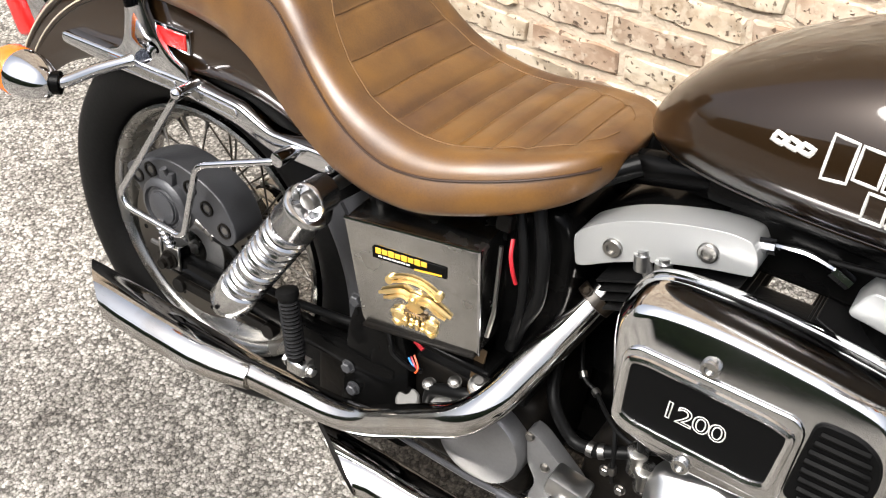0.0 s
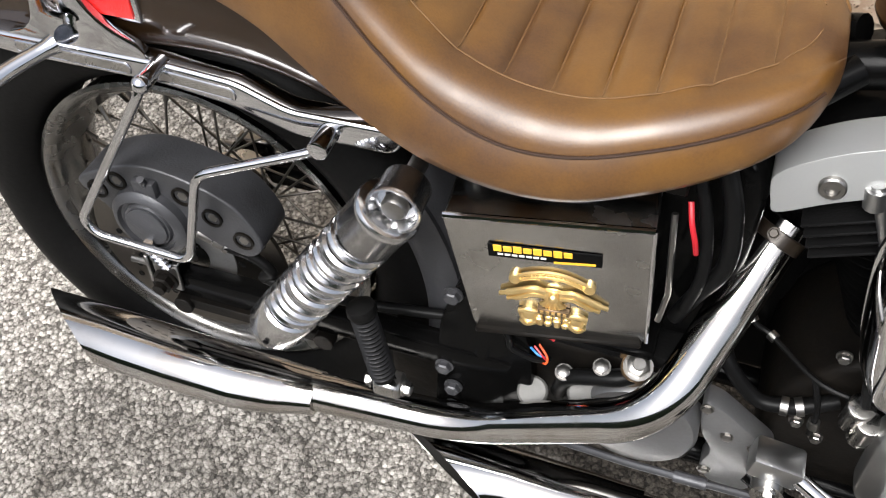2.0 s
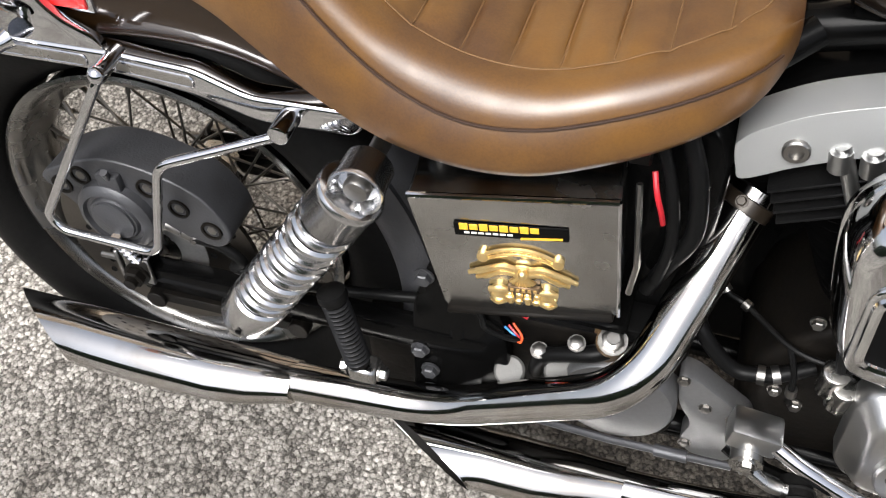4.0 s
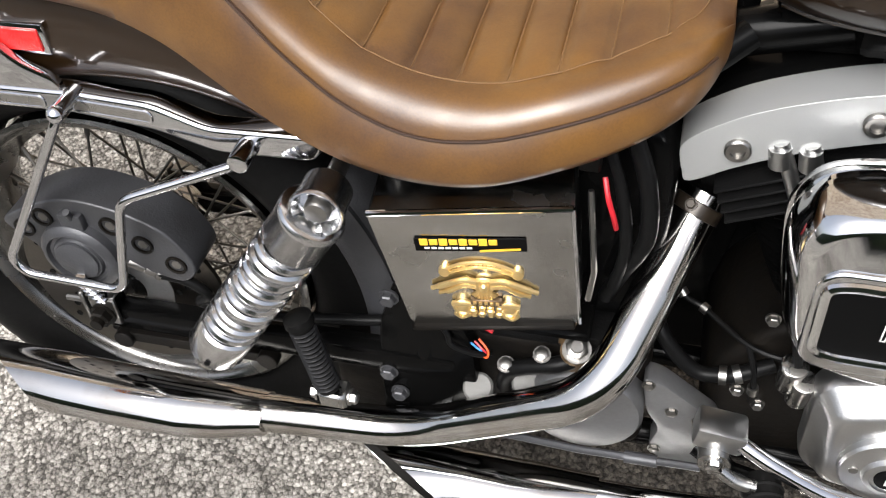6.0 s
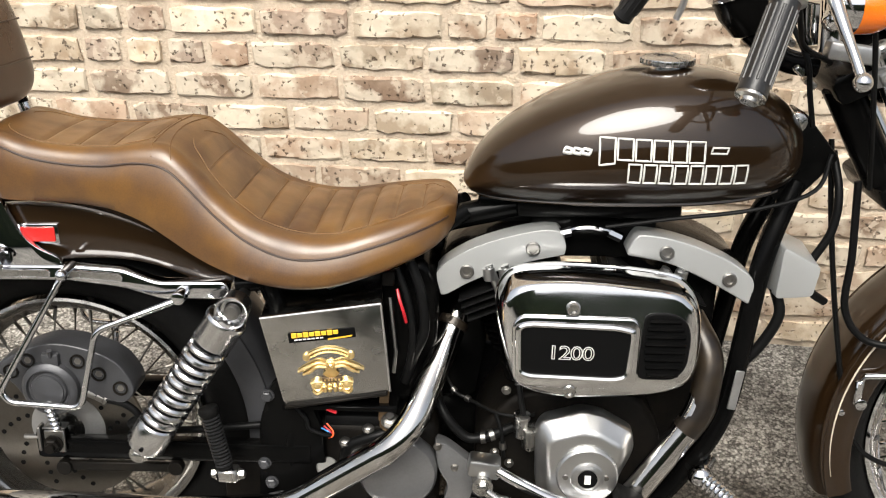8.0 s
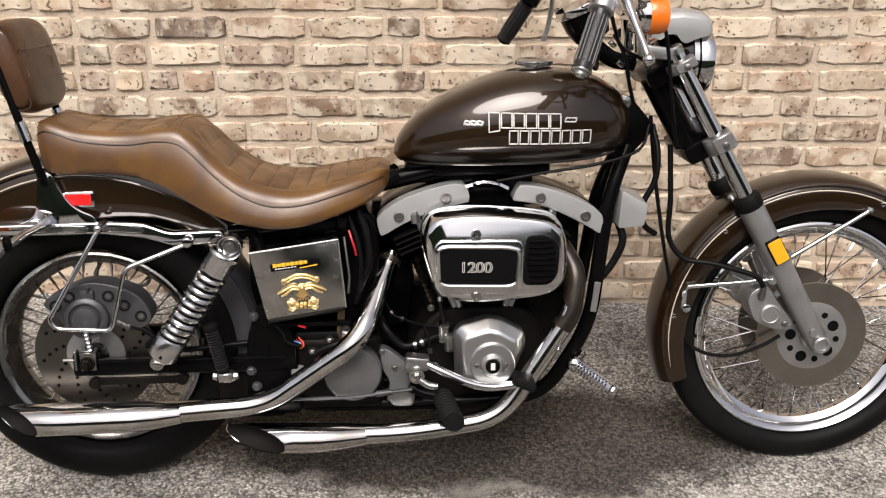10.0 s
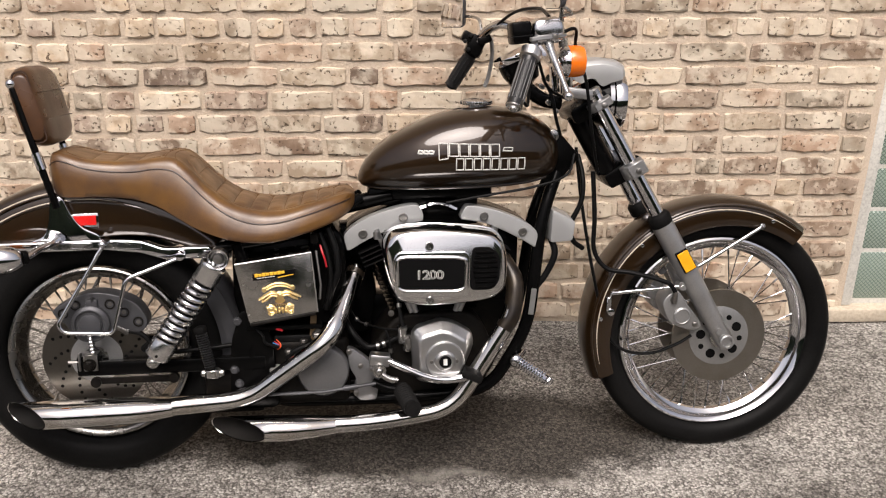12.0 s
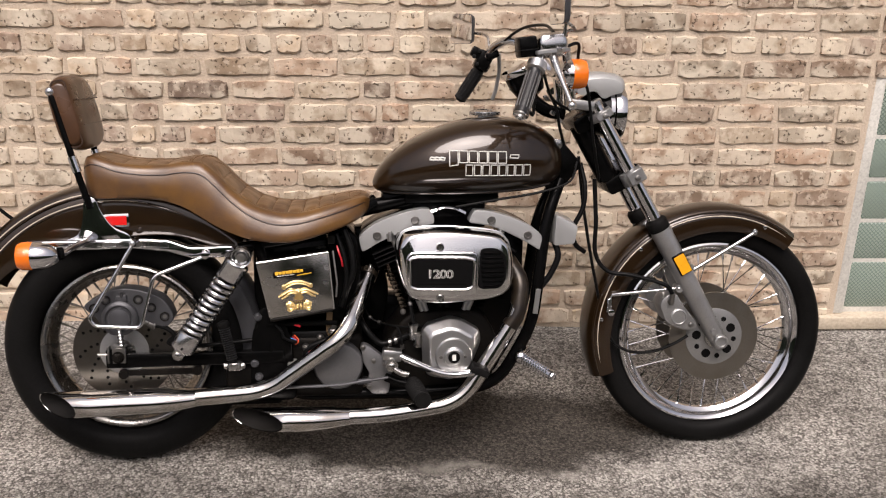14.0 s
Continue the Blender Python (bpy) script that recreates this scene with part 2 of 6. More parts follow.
def asphalt_material():
    m = bpy.data.materials.new("worn_asphalt")
    m.use_nodes = True
    n, l = m.node_tree.nodes, m.node_tree.links
    b, co = n["Principled BSDF"], n.new("ShaderNodeTexCoord")

    def tex(kind, scale, **kw):
        t = n.new(kind)
        t.inputs["Scale"].default_value = scale
        for k, v in kw.items():
            t.inputs[k].default_value = v
        l.new(co.outputs["Object"], t.inputs["Vector"])
        return t

    def ranged(source, lo, hi, a, c):
        r = n.new("ShaderNodeMapRange")
        r.inputs["From Min"].default_value, r.inputs["From Max"].default_value = lo, hi
        r.inputs["To Min"].default_value, r.inputs["To Max"].default_value = a, c
        l.new(source, r.inputs[0])
        return r.outputs[0]

    def math_node(op, a, c):
        k = n.new("ShaderNodeMath")
        k.operation = op
        for i, v in enumerate((a, c)):
            if isinstance(v, (int, float)):
                k.inputs[i].default_value = v
            else:
                l.new(v, k.inputs[i])
        return k.outputs[0]
    stones, small = tex("ShaderNodeTexVoronoi", 150), tex("ShaderNodeTexVoronoi", 330)
    fine, mid, big = tex("ShaderNodeTexNoise", 260, Detail=6), tex("ShaderNodeTexNoise", 16, Detail=6), tex("ShaderNodeTexNoise", 1.6, Detail=7)
    s1, s2 = n.new("ShaderNodeSeparateColor"), n.new("ShaderNodeSeparateColor")
    l.new(stones.outputs["Color"], s1.inputs[0])
    l.new(small.outputs["Color"], s2.inputs[0])
    # stones, grit between them and fine speckle
    v = math_node("ADD", math_node("MULTIPLY", s1.outputs[0], 0.50), math_node("MULTIPLY", s2.outputs[1], 0.26))
    v = math_node("ADD", v, math_node("MULTIPLY", fine.outputs[0], 0.34))
    v = math_node("SUBTRACT", v, ranged(stones.outputs["Distance"], 0.35, 0.75, 0.0, 0.22))
    ramp = n.new("ShaderNodeValToRGB")
    e = ramp.color_ramp.elements
    e[0].position, e[0].color = 0.20, (0.085, 0.078, 0.068, 1)
    e[1].position, e[1].color = 0.90, (0.72, 0.69, 0.63, 1)
    q = e.new(0.52)
    q.color = (0.335, 0.315, 0.283, 1)
    l.new(v, ramp.inputs[0])
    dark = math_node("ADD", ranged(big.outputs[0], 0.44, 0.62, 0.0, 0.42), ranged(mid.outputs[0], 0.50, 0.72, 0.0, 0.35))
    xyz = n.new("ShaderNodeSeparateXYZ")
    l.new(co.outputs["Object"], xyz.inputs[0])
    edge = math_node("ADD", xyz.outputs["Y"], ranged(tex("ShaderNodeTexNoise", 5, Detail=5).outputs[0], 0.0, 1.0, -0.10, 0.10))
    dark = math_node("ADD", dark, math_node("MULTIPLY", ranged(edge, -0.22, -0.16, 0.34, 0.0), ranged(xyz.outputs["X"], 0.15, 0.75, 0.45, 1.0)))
    # the bike's shadow, painted into the ground colour as a soft dark ellipse
    shadow_x = math_node("POWER", math_node("DIVIDE", math_node("SUBTRACT", xyz.outputs["X"], 0.85), 0.80), 2)
    shadow_y = math_node("POWER", math_node("DIVIDE", math_node("SUBTRACT", edge, 0.12), 0.24), 2)
    dark = math_node("ADD", dark, ranged(math_node("ADD", shadow_x, shadow_y), 0.55, 1.15, 1.0, 0.0))
    # pale lime washed out along the bike
    band = math_node("ABSOLUTE", math_node("ADD", edge, 0.085), 0.0)
    lime = math_node("MULTIPLY", ranged(band, 0.004, 0.032, 1.0, 0.0), ranged(tex("ShaderNodeTexNoise", 7, Detail=7).outputs[0], 0.46, 0.66, 0.0, 0.35))
    lime = math_node("MULTIPLY", lime, ranged(xyz.outputs["X"], 0.20, 0.45, 0.0, 1.0))
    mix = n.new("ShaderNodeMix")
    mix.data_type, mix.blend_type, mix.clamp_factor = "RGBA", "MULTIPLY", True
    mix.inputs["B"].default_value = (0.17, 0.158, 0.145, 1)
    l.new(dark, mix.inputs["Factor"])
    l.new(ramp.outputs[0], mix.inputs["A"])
    wash = n.new("ShaderNodeMix")
    wash.data_type = "RGBA"
    wash.inputs["B"].default_value = (0.50, 0.47, 0.42, 1)
    l.new(lime, wash.inputs["Factor"])
    l.new(mix.outputs["Result"], wash.inputs["A"])
    l.new(wash.outputs["Result"], b.inputs["Base Color"])
    b.inputs["Roughness"].default_value = 0.85
    b.inputs["Specular IOR Level"].default_value = 0.3
    bp = n.new("ShaderNodeBump")
    bp.inputs["Distance"].default_value = 0.008
    l.new(v, bp.inputs["Height"])
    l.new(bp.outputs[0], b.inputs["Normal"])
    return m


def glass_block_material():
    m = bpy.data.materials.new("textured_glass_block")
    m.use_nodes = True
    n, l = m.node_tree.nodes, m.node_tree.links
    b, co = n["Principled BSDF"], n.new("ShaderNodeTexCoord")
    b.inputs["Base Color"].default_value = (0.20, 0.30, 0.23, 1)
    b.inputs["Roughness"].default_value = 0.12
    b.inputs["Coat Weight"].default_value = 0.7
    mp = n.new("ShaderNodeMapping")
    mp.inputs["Rotation"].default_value = (0, radians(45), 0)
    l.new(co.outputs["Object"], mp.inputs["Vector"])
    ch = n.new("ShaderNodeTexVoronoi")
    ch.distance, ch.inputs["Scale"].default_value, ch.inputs["Randomness"].default_value = "CHEBYCHEV", 95, 0.0
    l.new(mp.outputs[0], ch.inputs["Vector"])
    ramp = n.new("ShaderNodeValToRGB")
    ramp.color_ramp.elements[0].color = (0.62, 0.70, 0.62, 1)
    ramp.color_ramp.elements[1].position, ramp.color_ramp.elements[1].color = 0.50, (0.07, 0.12, 0.09, 1)
    l.new(ch.outputs["Distance"], ramp.inputs[0])
    l.new(ramp.outputs[0], b.inputs["Base Color"])
    bp = n.new("ShaderNodeBump")
    bp.inputs["Distance"].default_value = 0.006
    l.new(ch.outputs["Distance"], bp.inputs["Height"])
    l.new(bp.outputs[0], b.inputs["Normal"])
    return m


BRICK, ASPHALT, GLASS_BLOCK = brick_material(), asphalt_material(), glass_block_material()
MORTAR = mat("sandy_mortar", (0.555, 0.46, 0.355), 0.95, vary=0.5, tint=(0.44, 0.355, 0.265), scale=130, grain=0.5, bump=0.004, vscale=4)
LEAF = mat("hedge_green", (0.026, 0.045, 0.016), 0.8, vary=0.7, scale=6, grain=0.7, bump=0.05, vscale=1.2)


# ---- shapes: a shape is a pair of vertices and faces ----
def join(*shapes):
    v, f = [], []
    for a, b in shapes:
        k = len(v)
        v += [tuple(p) for p in a]
        f += [tuple(i + k for i in q) for q in b]
    return v, f


def xf(shape, m):
    return [tuple(m @ Vector(p)) for p in shape[0]], shape[1]


def rounded(pts, n=6, closed=False):
    """A smooth line through the points."""
    p = [Vector(q) for q in pts]
    k = len(p)
    out = []
    for i in range(k if closed else k - 1):
        if closed:
            a, b, c, d = p[i - 1], p[i], p[(i + 1) % k], p[(i + 2) % k]
        else:
            b, c = p[i], p[i + 1]
            a = p[i - 1] if i else b * 2 - c
            d = p[i + 2] if i + 2 < k else c * 2 - b
        for j in range(n):
            t = j / n
            out.append(0.5 * (2 * b + (c - a) * t + (2 * a - 5 * b + 4 * c - d) * t * t + (3 * b - a - 3 * c + d) * t ** 3))
    if not closed:
        out.append(p[-1])
    return out


def fillet(pts, r, n=6, closed=False):
    """A line of straight stretches with rounded corners."""
    p = [Vector(q) for q in pts]
    k, out = len(p), []
    for i in range(k):
        if not closed and i in (0, k - 1):
            out.append(p[i])
            continue
        a, b, c = p[i - 1], p[i], p[(i + 1) % k]
        u, v = a - b, c - b
        d = min(r, u.length * 0.48, v.length * 0.48)
        s, e = b + u.normalized() * d, b + v.normalized() * d
        for j in range(n + 1):
            t = j / n
            out.append(s * (1 - t) ** 2 + b * 2 * t * (1 - t) + e * t * t)
    return out


def loft(rings, caps=True, closed=True, loop=False):
    v, f, k = [], [], len(rings[0])
    for r in rings:
        v += [tuple(p) for p in r]
    m = len(rings)
    for i in range(m if loop else m - 1):
        a, b = i * k, ((i + 1) % m) * k
        for j in range(k if closed else k - 1):
            q = (j + 1) % k
            f.append((a + j, a + q, b + q, b + j))
    if caps and not loop and closed:
        f.append(tuple(range(k - 1, -1, -1)))
        f.append(tuple(range((m - 1) * k, m * k)))
    return v, f


def frames_along(pts, closed=False):
    p = [Vector(q) for q in pts]
    k = len(p)
    tang = [(p[(i + 1) % k if closed else min(i + 1, k - 1)] - p[i - 1 if closed or i else 0]).normalized() for i in range(k)]
    up = Vector((0, 0, 1)) if abs(tang[0].z) < 0.9 else Vector((1, 0, 0))
    n = (up - tang[0] * up.dot(tang[0])).normalized()
    out = []
    for i in range(k):
        n = (n - tang[i] * n.dot(tang[i])).normalized()
        out.append((p[i], n, tang[i].cross(n)))
    return out


def sweep(pts, r, seg=10, caps=True, closed=False):
    fr = frames_along(pts, closed)
    rs = r if isinstance(r, (list, tuple)) else [r] * len(fr)
    rings = [[p + (a * math.cos(t) + b * math.sin(t)) * q for t in (2 * math.pi * j / seg for j in range(seg))] for (p, a, b), q in zip(fr, rs)]
    return loft(rings, caps, loop=closed)


def basis(way):
    w = Vector(way).normalized()
    u = w.orthogonal().normalized() if abs(w.y) < 0.99 else Vector((1, 0, 0))
    return u, w.cross(u), w


def lathe(prof, org, way, seg=32, closed=False, caps=True):
    """Turns a profile of (radius, height) round an axis."""
    u, v, w = basis(way)
    o = Vector(org)
    rings = [[o + w * h + (u * math.cos(t) + v * math.sin(t)) * r for t in (2 * math.pi * j / seg for j in range(seg))] for r, h in prof]
    return loft(rings, caps and not closed, loop=closed)


def cyl(a, b, r, seg=16, r2=None):
    a, b = Vector(a), Vector(b)
    return lathe([(r, 0), (r if r2 is None else r2, (b - a).length)], a, b - a, seg)


def button(a, way, r, h, seg=20, soft_edge=0.25):
    """A disc with a rounded front edge."""
    e = min(h, r) * soft_edge
    return lathe([(r, 0), (r, h - e), (r - e * 0.3, h - e * 0.3), (r - e, h), (r * 0.02, h)], a, way, seg)


def ball(c, r, seg=14):
    prof = [(max(0.0002, r * math.sin(math.pi * i / 8)), -r * math.cos(math.pi * i / 8)) for i in range(9)]
    return lathe(prof, c, (0, 0, 1), seg)


def hexbolt(c, way, r=0.008, h=0.006):
    return join(lathe([(r * 1.25, 0), (r * 1.25, h * 0.25)], c, way, 14), lathe([(r, h * 0.2), (r, h * 0.85), (r * 0.8, h), (r * 0.05, h)], c, way, 6))


def block(c, s, m=None):
    x, y, z = (d / 2 for d in s)
    v = [(i * x, j * y, k * z) for i in (-1, 1) for j in (-1, 1) for k in (-1, 1)]
    f = [(0, 1, 3, 2), (4, 6, 7, 5), (0, 4, 5, 1), (2, 3, 7, 6), (0, 2, 6, 4), (1, 5, 7, 3)]
    return xf((v, f), Matrix.Translation(c) @ (m or Matrix()))


def slab(outline, y0, y1):
    """An outline of (x, z) pushed from y0 to y1."""
    return loft([[(x, y0, z) for x, z in outline], [(x, y1, z) for x, z in outline]])


def bev(shape, w, seg=2, angle=30):
    b = bmesh.new()
    vs = [b.verts.new(p) for p in shape[0]]
    for q in shape[1]:
        try:
            b.faces.new([vs[i] for i in q])
        except ValueError:
            pass
    bmesh.ops.remove_doubles(b, verts=b.verts, dist=1e-6)
    bmesh.ops.recalc_face_normals(b, faces=b.faces)
    es = [e for e in b.edges if len(e.link_faces) == 2 and e.calc_face_angle(0) > radians(angle)]
    bmesh.ops.bevel(b, geom=es, offset=w, segments=seg, profile=0.5, affect="EDGES", clamp_overlap=True)
    b.verts.index_update()
    out = [tuple(v.co) for v in b.verts], [tuple(v.index for v in q.verts) for q in b.faces]
    b.free()
    return out


def out2(pts, r, n=5):
    return [(p.x, p.y) for p in fillet([(x, z, 0) for x, z in pts], r, n, True)]


def mesh_of(name, shape, material, sharp=38):
    me = bpy.data.meshes.new(name)
    me.from_pydata(shape[0], [], shape[1])
    b = bmesh.new()
    b.from_mesh(me)
    bmesh.ops.recalc_face_normals(b, faces=b.faces)
    b.to_mesh(me)
    b.free()
    me.materials.append(material)
    me.shade_smooth()
    me.set_sharp_from_angle(angle=radians(sharp))
    return me


def part(name, shape, material, parent, label="", sharp=38):
    """One mesh object under a thing or a part."""
    ob = new(name, mesh_of(name, shape, material, sharp))
    ob.parent = parent
    return tagged(ob, label)


def again(ob, m, parent=None):
    """The same piece once more, on the same mesh."""
    o = new(ob.name.split(".")[0], ob.data)
    o.parent, o.matrix_local = parent or ob.parent, m
    return o

# ---- ground ----
GX = [-200, -30, -8, -4, -2, -1, -0.5, 0] + [0.25 * i for i in range(1, 11)] + [3, 4, 6, 10, 30, 200]
GY = [-200, -30, -12, -6, -3, -2, -1.5, -1, -0.5, 0, 0.2, 0.35, 0.5, 0.65, 0.8, 1.2, 5, 30, 200]


def ground_height(x, y):
    """The alley falls a little from the bike's rear wheel towards its front."""
    return -0.006 - 0.036 * min(max(x, 0.0), 1.65) * min(1.0, max(0.75, (1.4 - y) / 1.2))


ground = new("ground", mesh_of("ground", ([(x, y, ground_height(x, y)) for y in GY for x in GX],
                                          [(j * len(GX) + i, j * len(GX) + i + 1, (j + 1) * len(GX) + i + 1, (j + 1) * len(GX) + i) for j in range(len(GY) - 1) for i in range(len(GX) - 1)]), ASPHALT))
tagged(ground, "worn grey asphalt with pale exposed aggregate, stains and a painted shadow under the bike", "ground", kind="structure")

# ---- brick wall with its glass-block window ----
WALL_Y, COURSE = 0.775, 0.0763
WIN_X0, WIN_X1, WIN_Z0, WIN_Z1 = 2.342, 3.10, 0.0, 0.905
wall = new("wall_north", mesh_of("wall_north", join(
    block(((-6 + WIN_X0) / 2, WALL_Y + 0.152, 2.54), (WIN_X0 + 6, 0.30, 5.32)),
    block(((WIN_X1 + 8) / 2, WALL_Y + 0.152, 2.54), (8 - WIN_X1, 0.30, 5.32)),
    block(((WIN_X0 + WIN_X1) / 2, WALL_Y + 0.152, (WIN_Z0 - 0.12) / 2), (WIN_X1 - WIN_X0, 0.30, WIN_Z0 + 0.12)),
    block(((WIN_X0 + WIN_X1) / 2, WALL_Y + 0.152, (WIN_Z1 + 5.2) / 2), (WIN_X1 - WIN_X0, 0.30, 5.2 - WIN_Z1))), MORTAR))
tagged(wall, "old common-brick wall in buff, tan and brown with wide sandy joints", "wall", kind="structure")

CLAY = {"p": (0.60, 0.51, 0.385), "b": (0.51, 0.41, 0.295), "t": (0.42, 0.32, 0.235), "r": (0.41, 0.295, 0.21), "d": (0.30, 0.23, 0.175), "g": (0.43, 0.36, 0.27)}


def brick_mesh(length, seed):
    """A worn brick with uneven, rounded edges, 40-odd triangles."""
    rnd = random.Random(seed)
    h, d = 0.057, 0.006
    n = 8 if length > 0.12 else 5

    def ring(y, inset, rough):
        pts = []
        for i in range(n):
            pts.append((-length / 2 + inset + (length - 2 * inset) * i / (n - 1), -h / 2 + inset))
        for i in range(n):
            pts.append((length / 2 - inset - (length - 2 * inset) * i / (n - 1), h / 2 - inset))
        ends = (0, n - 1, n, 2 * n - 1)
        nip = [rnd.uniform(0.001, 0.009) if i in ends else 0.0 for i in range(2 * n)]
        return [(x + rnd.uniform(-rough, rough) - math.copysign(nip[i] * 0.4, x), y + (rnd.uniform(-0.0015, 0.0025) if y < 0 else 0), z + rnd.uniform(-rough, rough) - math.copysign(nip[i], z)) for i, (x, z) in enumerate(pts)]
    rings = [ring(0.012, -0.001, 0.003), ring(-d * 0.35, 0.0, 0.0034), ring(-d * 0.9, 0.003, 0.0034)]
    v, f = loft(rings, caps=False)
    k = 2 * 2 * n
    top = list(range(k, k + 2 * n))
    for i in range(n - 1):
        f.append((top[i], top[i + 1], top[2 * n - 2 - i], top[2 * n - 1 - i]))
    return v, f


BRICKS = {}
for kind, length in (("S", 0.200), ("H", 0.092)):
    BRICKS[kind] = [mesh_of("brick", brick_mesh(length, 10 * len(kind) + ord(kind) + i), BRICK, 14) for i in range(14)]

# One string a course, from the ground up: capitals are stretchers, small letters headers; the letter names the clay.
COURSES = {
    5: "tTRbTTBTrTTbTTBT", 6: "TbRTTBTTrTBTTTbT", 7: "PRTBTPTTBTTTgTTt", 8: "tBTTTRPRTBTTtTRg", 9: "bBdbdrTBDBTBTbTBGg", 10: "gBgdPDGtrBTbTbTTGb", 11: "bBTDTPdTBTbBTBB",
    12: "BbrGBTBTBTTPTT", 13: "dbdbbbpbgbtbtpbbbtbtdbbbbbbbd", 14: "GTbbPPGpgTTtGTTG", 15: "TBbTGTPTbTTBTTGt"}
ROW_X0, ROW_X1 = -0.567, 2.325

# ---- the motorcycle: x ahead, y to its left, z up, leaning on its side stand ----
bike = new("motorcycle")
bike.matrix_world = pose(0.0006, -0.0564, 0.0177, -12.00, 0.50, 4.00)
tagged(bike, "brown and chrome cruiser motorcycle with tan leather king-and-queen seat", "motorcycle")
AXR, AXF = Vector((0.006, 0, 0.302)), Vector((1.661, 0, 0.275))
RAKE, STEER = radians(29.5), radians(-1.0)
UP = Vector((-math.sin(RAKE), 0, math.cos(RAKE)))
FWD = Vector((math.cos(RAKE), 0, math.sin(RAKE)))
_s0 = AXF - FWD * 0.05
TURNED = Matrix.Translation(_s0 + Vector((0, 0.042, 0))) @ Matrix.Rotation(STEER, 4, UP) @ Matrix.Translation(-_s0)
OUT = Vector((0, -1, 0))


def fork(l, y=0.0, n=0.0):
    """A point of the straight front end: l along the legs from the axle, n ahead of them."""
    return AXF + UP * l + FWD * n + Vector((0, y, 0))


def steered(name, shape, material, parent, label="", sharp=38):
    return part(name, xf(shape, TURNED), material, parent, label, sharp)


# -- wheels
def tyre_profile(rim, outer, half):
    """(radius, offset) round the tyre's section."""
    out = []
    mid = (rim + outer) / 2
    for i in range(25):
        a = math.pi * (-0.62 + 2.24 * i / 24) - math.pi / 2
        c, s = math.sin(a), math.cos(a)
        r = mid + (outer - mid) * math.copysign(abs(s) ** 0.85, s) if s > 0 else mid + (mid - rim) * s * 0.95
        out.append((r, half * math.copysign(abs(c) ** 0.8, c)))
    return out


def wheel(name, centre, rim_r, outer, half, rim_half, m, rim_mat, label, hub_r, nspokes=40, flange=0.045):
    hub = part(name, xf(join(
        lathe([(0.012, -0.085), (0.030, -0.083), (0.031, -flange - 0.012), (hub_r, -flange - 0.004), (hub_r, -flange + 0.004), (0.036, -flange + 0.014), (0.036, flange - 0.014), (hub_r, flange - 0.004), (hub_r, flange + 0.004), (0.031, flange + 0.012), (0.030, 0.083), (0.012, 0.085)], centre, (0, 1, 0), 32)), m), WORN_CHROME, bike, label)
    part("tyre", xf(lathe(tyre_profile(rim_r - 0.004, outer, half), centre, (0, 1, 0), 96, closed=True), m), TYRE, hub, "black road tyre with scuffed sidewall")
    w = rim_half
    prof = [(rim_r, -w), (rim_r + 0.002, -w - 0.003), (rim_r - 0.003, -w - 0.005), (rim_r - 0.013, -w + 0.001), (rim_r - 0.017, -w + 0.010), (rim_r - 0.020, -w * 0.55), (rim_r - 0.031, -w * 0.30), (rim_r - 0.033, 0)]
    prof += [(r, -h) for r, h in reversed(prof[:-1])]
    prof += [(rim_r - 0.006, w - 0.004), (rim_r - 0.006, -w + 0.004)]
    part("rim", xf(lathe(prof, centre, (0, 1, 0), 96, closed=True), m), rim_mat, hub, "chromed steel rim")
    step = 2 * math.pi / (nspokes / 4)
    first = {}
    for k in range(nspokes):
        side = -1 if k % 2 else 1
        cross = 1 if (k // 2) % 2 else -1
        ang = (k // 4) * step + (k % 4) * step / 4
        inner = ang + cross * 0.95
        a = centre + Vector((math.cos(inner) * (hub_r - 0.005), side * (flange + cross * 0.003), math.sin(inner) * (hub_r - 0.005)))
        b = centre + Vector((math.cos(ang) * (rim_r - 0.032), side * 0.006, math.sin(ang) * (rim_r - 0.032)))
        d = (b - a).normalized()
        if not first:
            length = (b - a).length
            first["mesh"] = mesh_of("spoke", join(lathe([(0.0017, 0), (0.0017, length - 0.016)], (0, 0, 0), (0, 0, 1), 7), lathe([(0.0032, length - 0.018), (0.0032, length)], (0, 0, 0), (0, 0, 1), 6)), SPOKE_DULL if name == "rear_wheel" else CHROME)
        o = new("spoke", first["mesh"])
        o.parent = hub
        o.matrix_local = m @ Matrix.Translation(a) @ d.to_track_quat("Z", "Y").to_matrix().to_4x4()
    return hub


rear = wheel("rear_wheel", AXR, 0.224, 0.328, 0.067, 0.046, Matrix(), RIM_DULL, "spoked rear wheel with dull chrome rim", 0.052)
front = wheel("front_wheel", AXF, 0.269, 0.341, 0.047, 0.030, TURNED, CHROME, "spoked front wheel with bright chrome rim", 0.050)


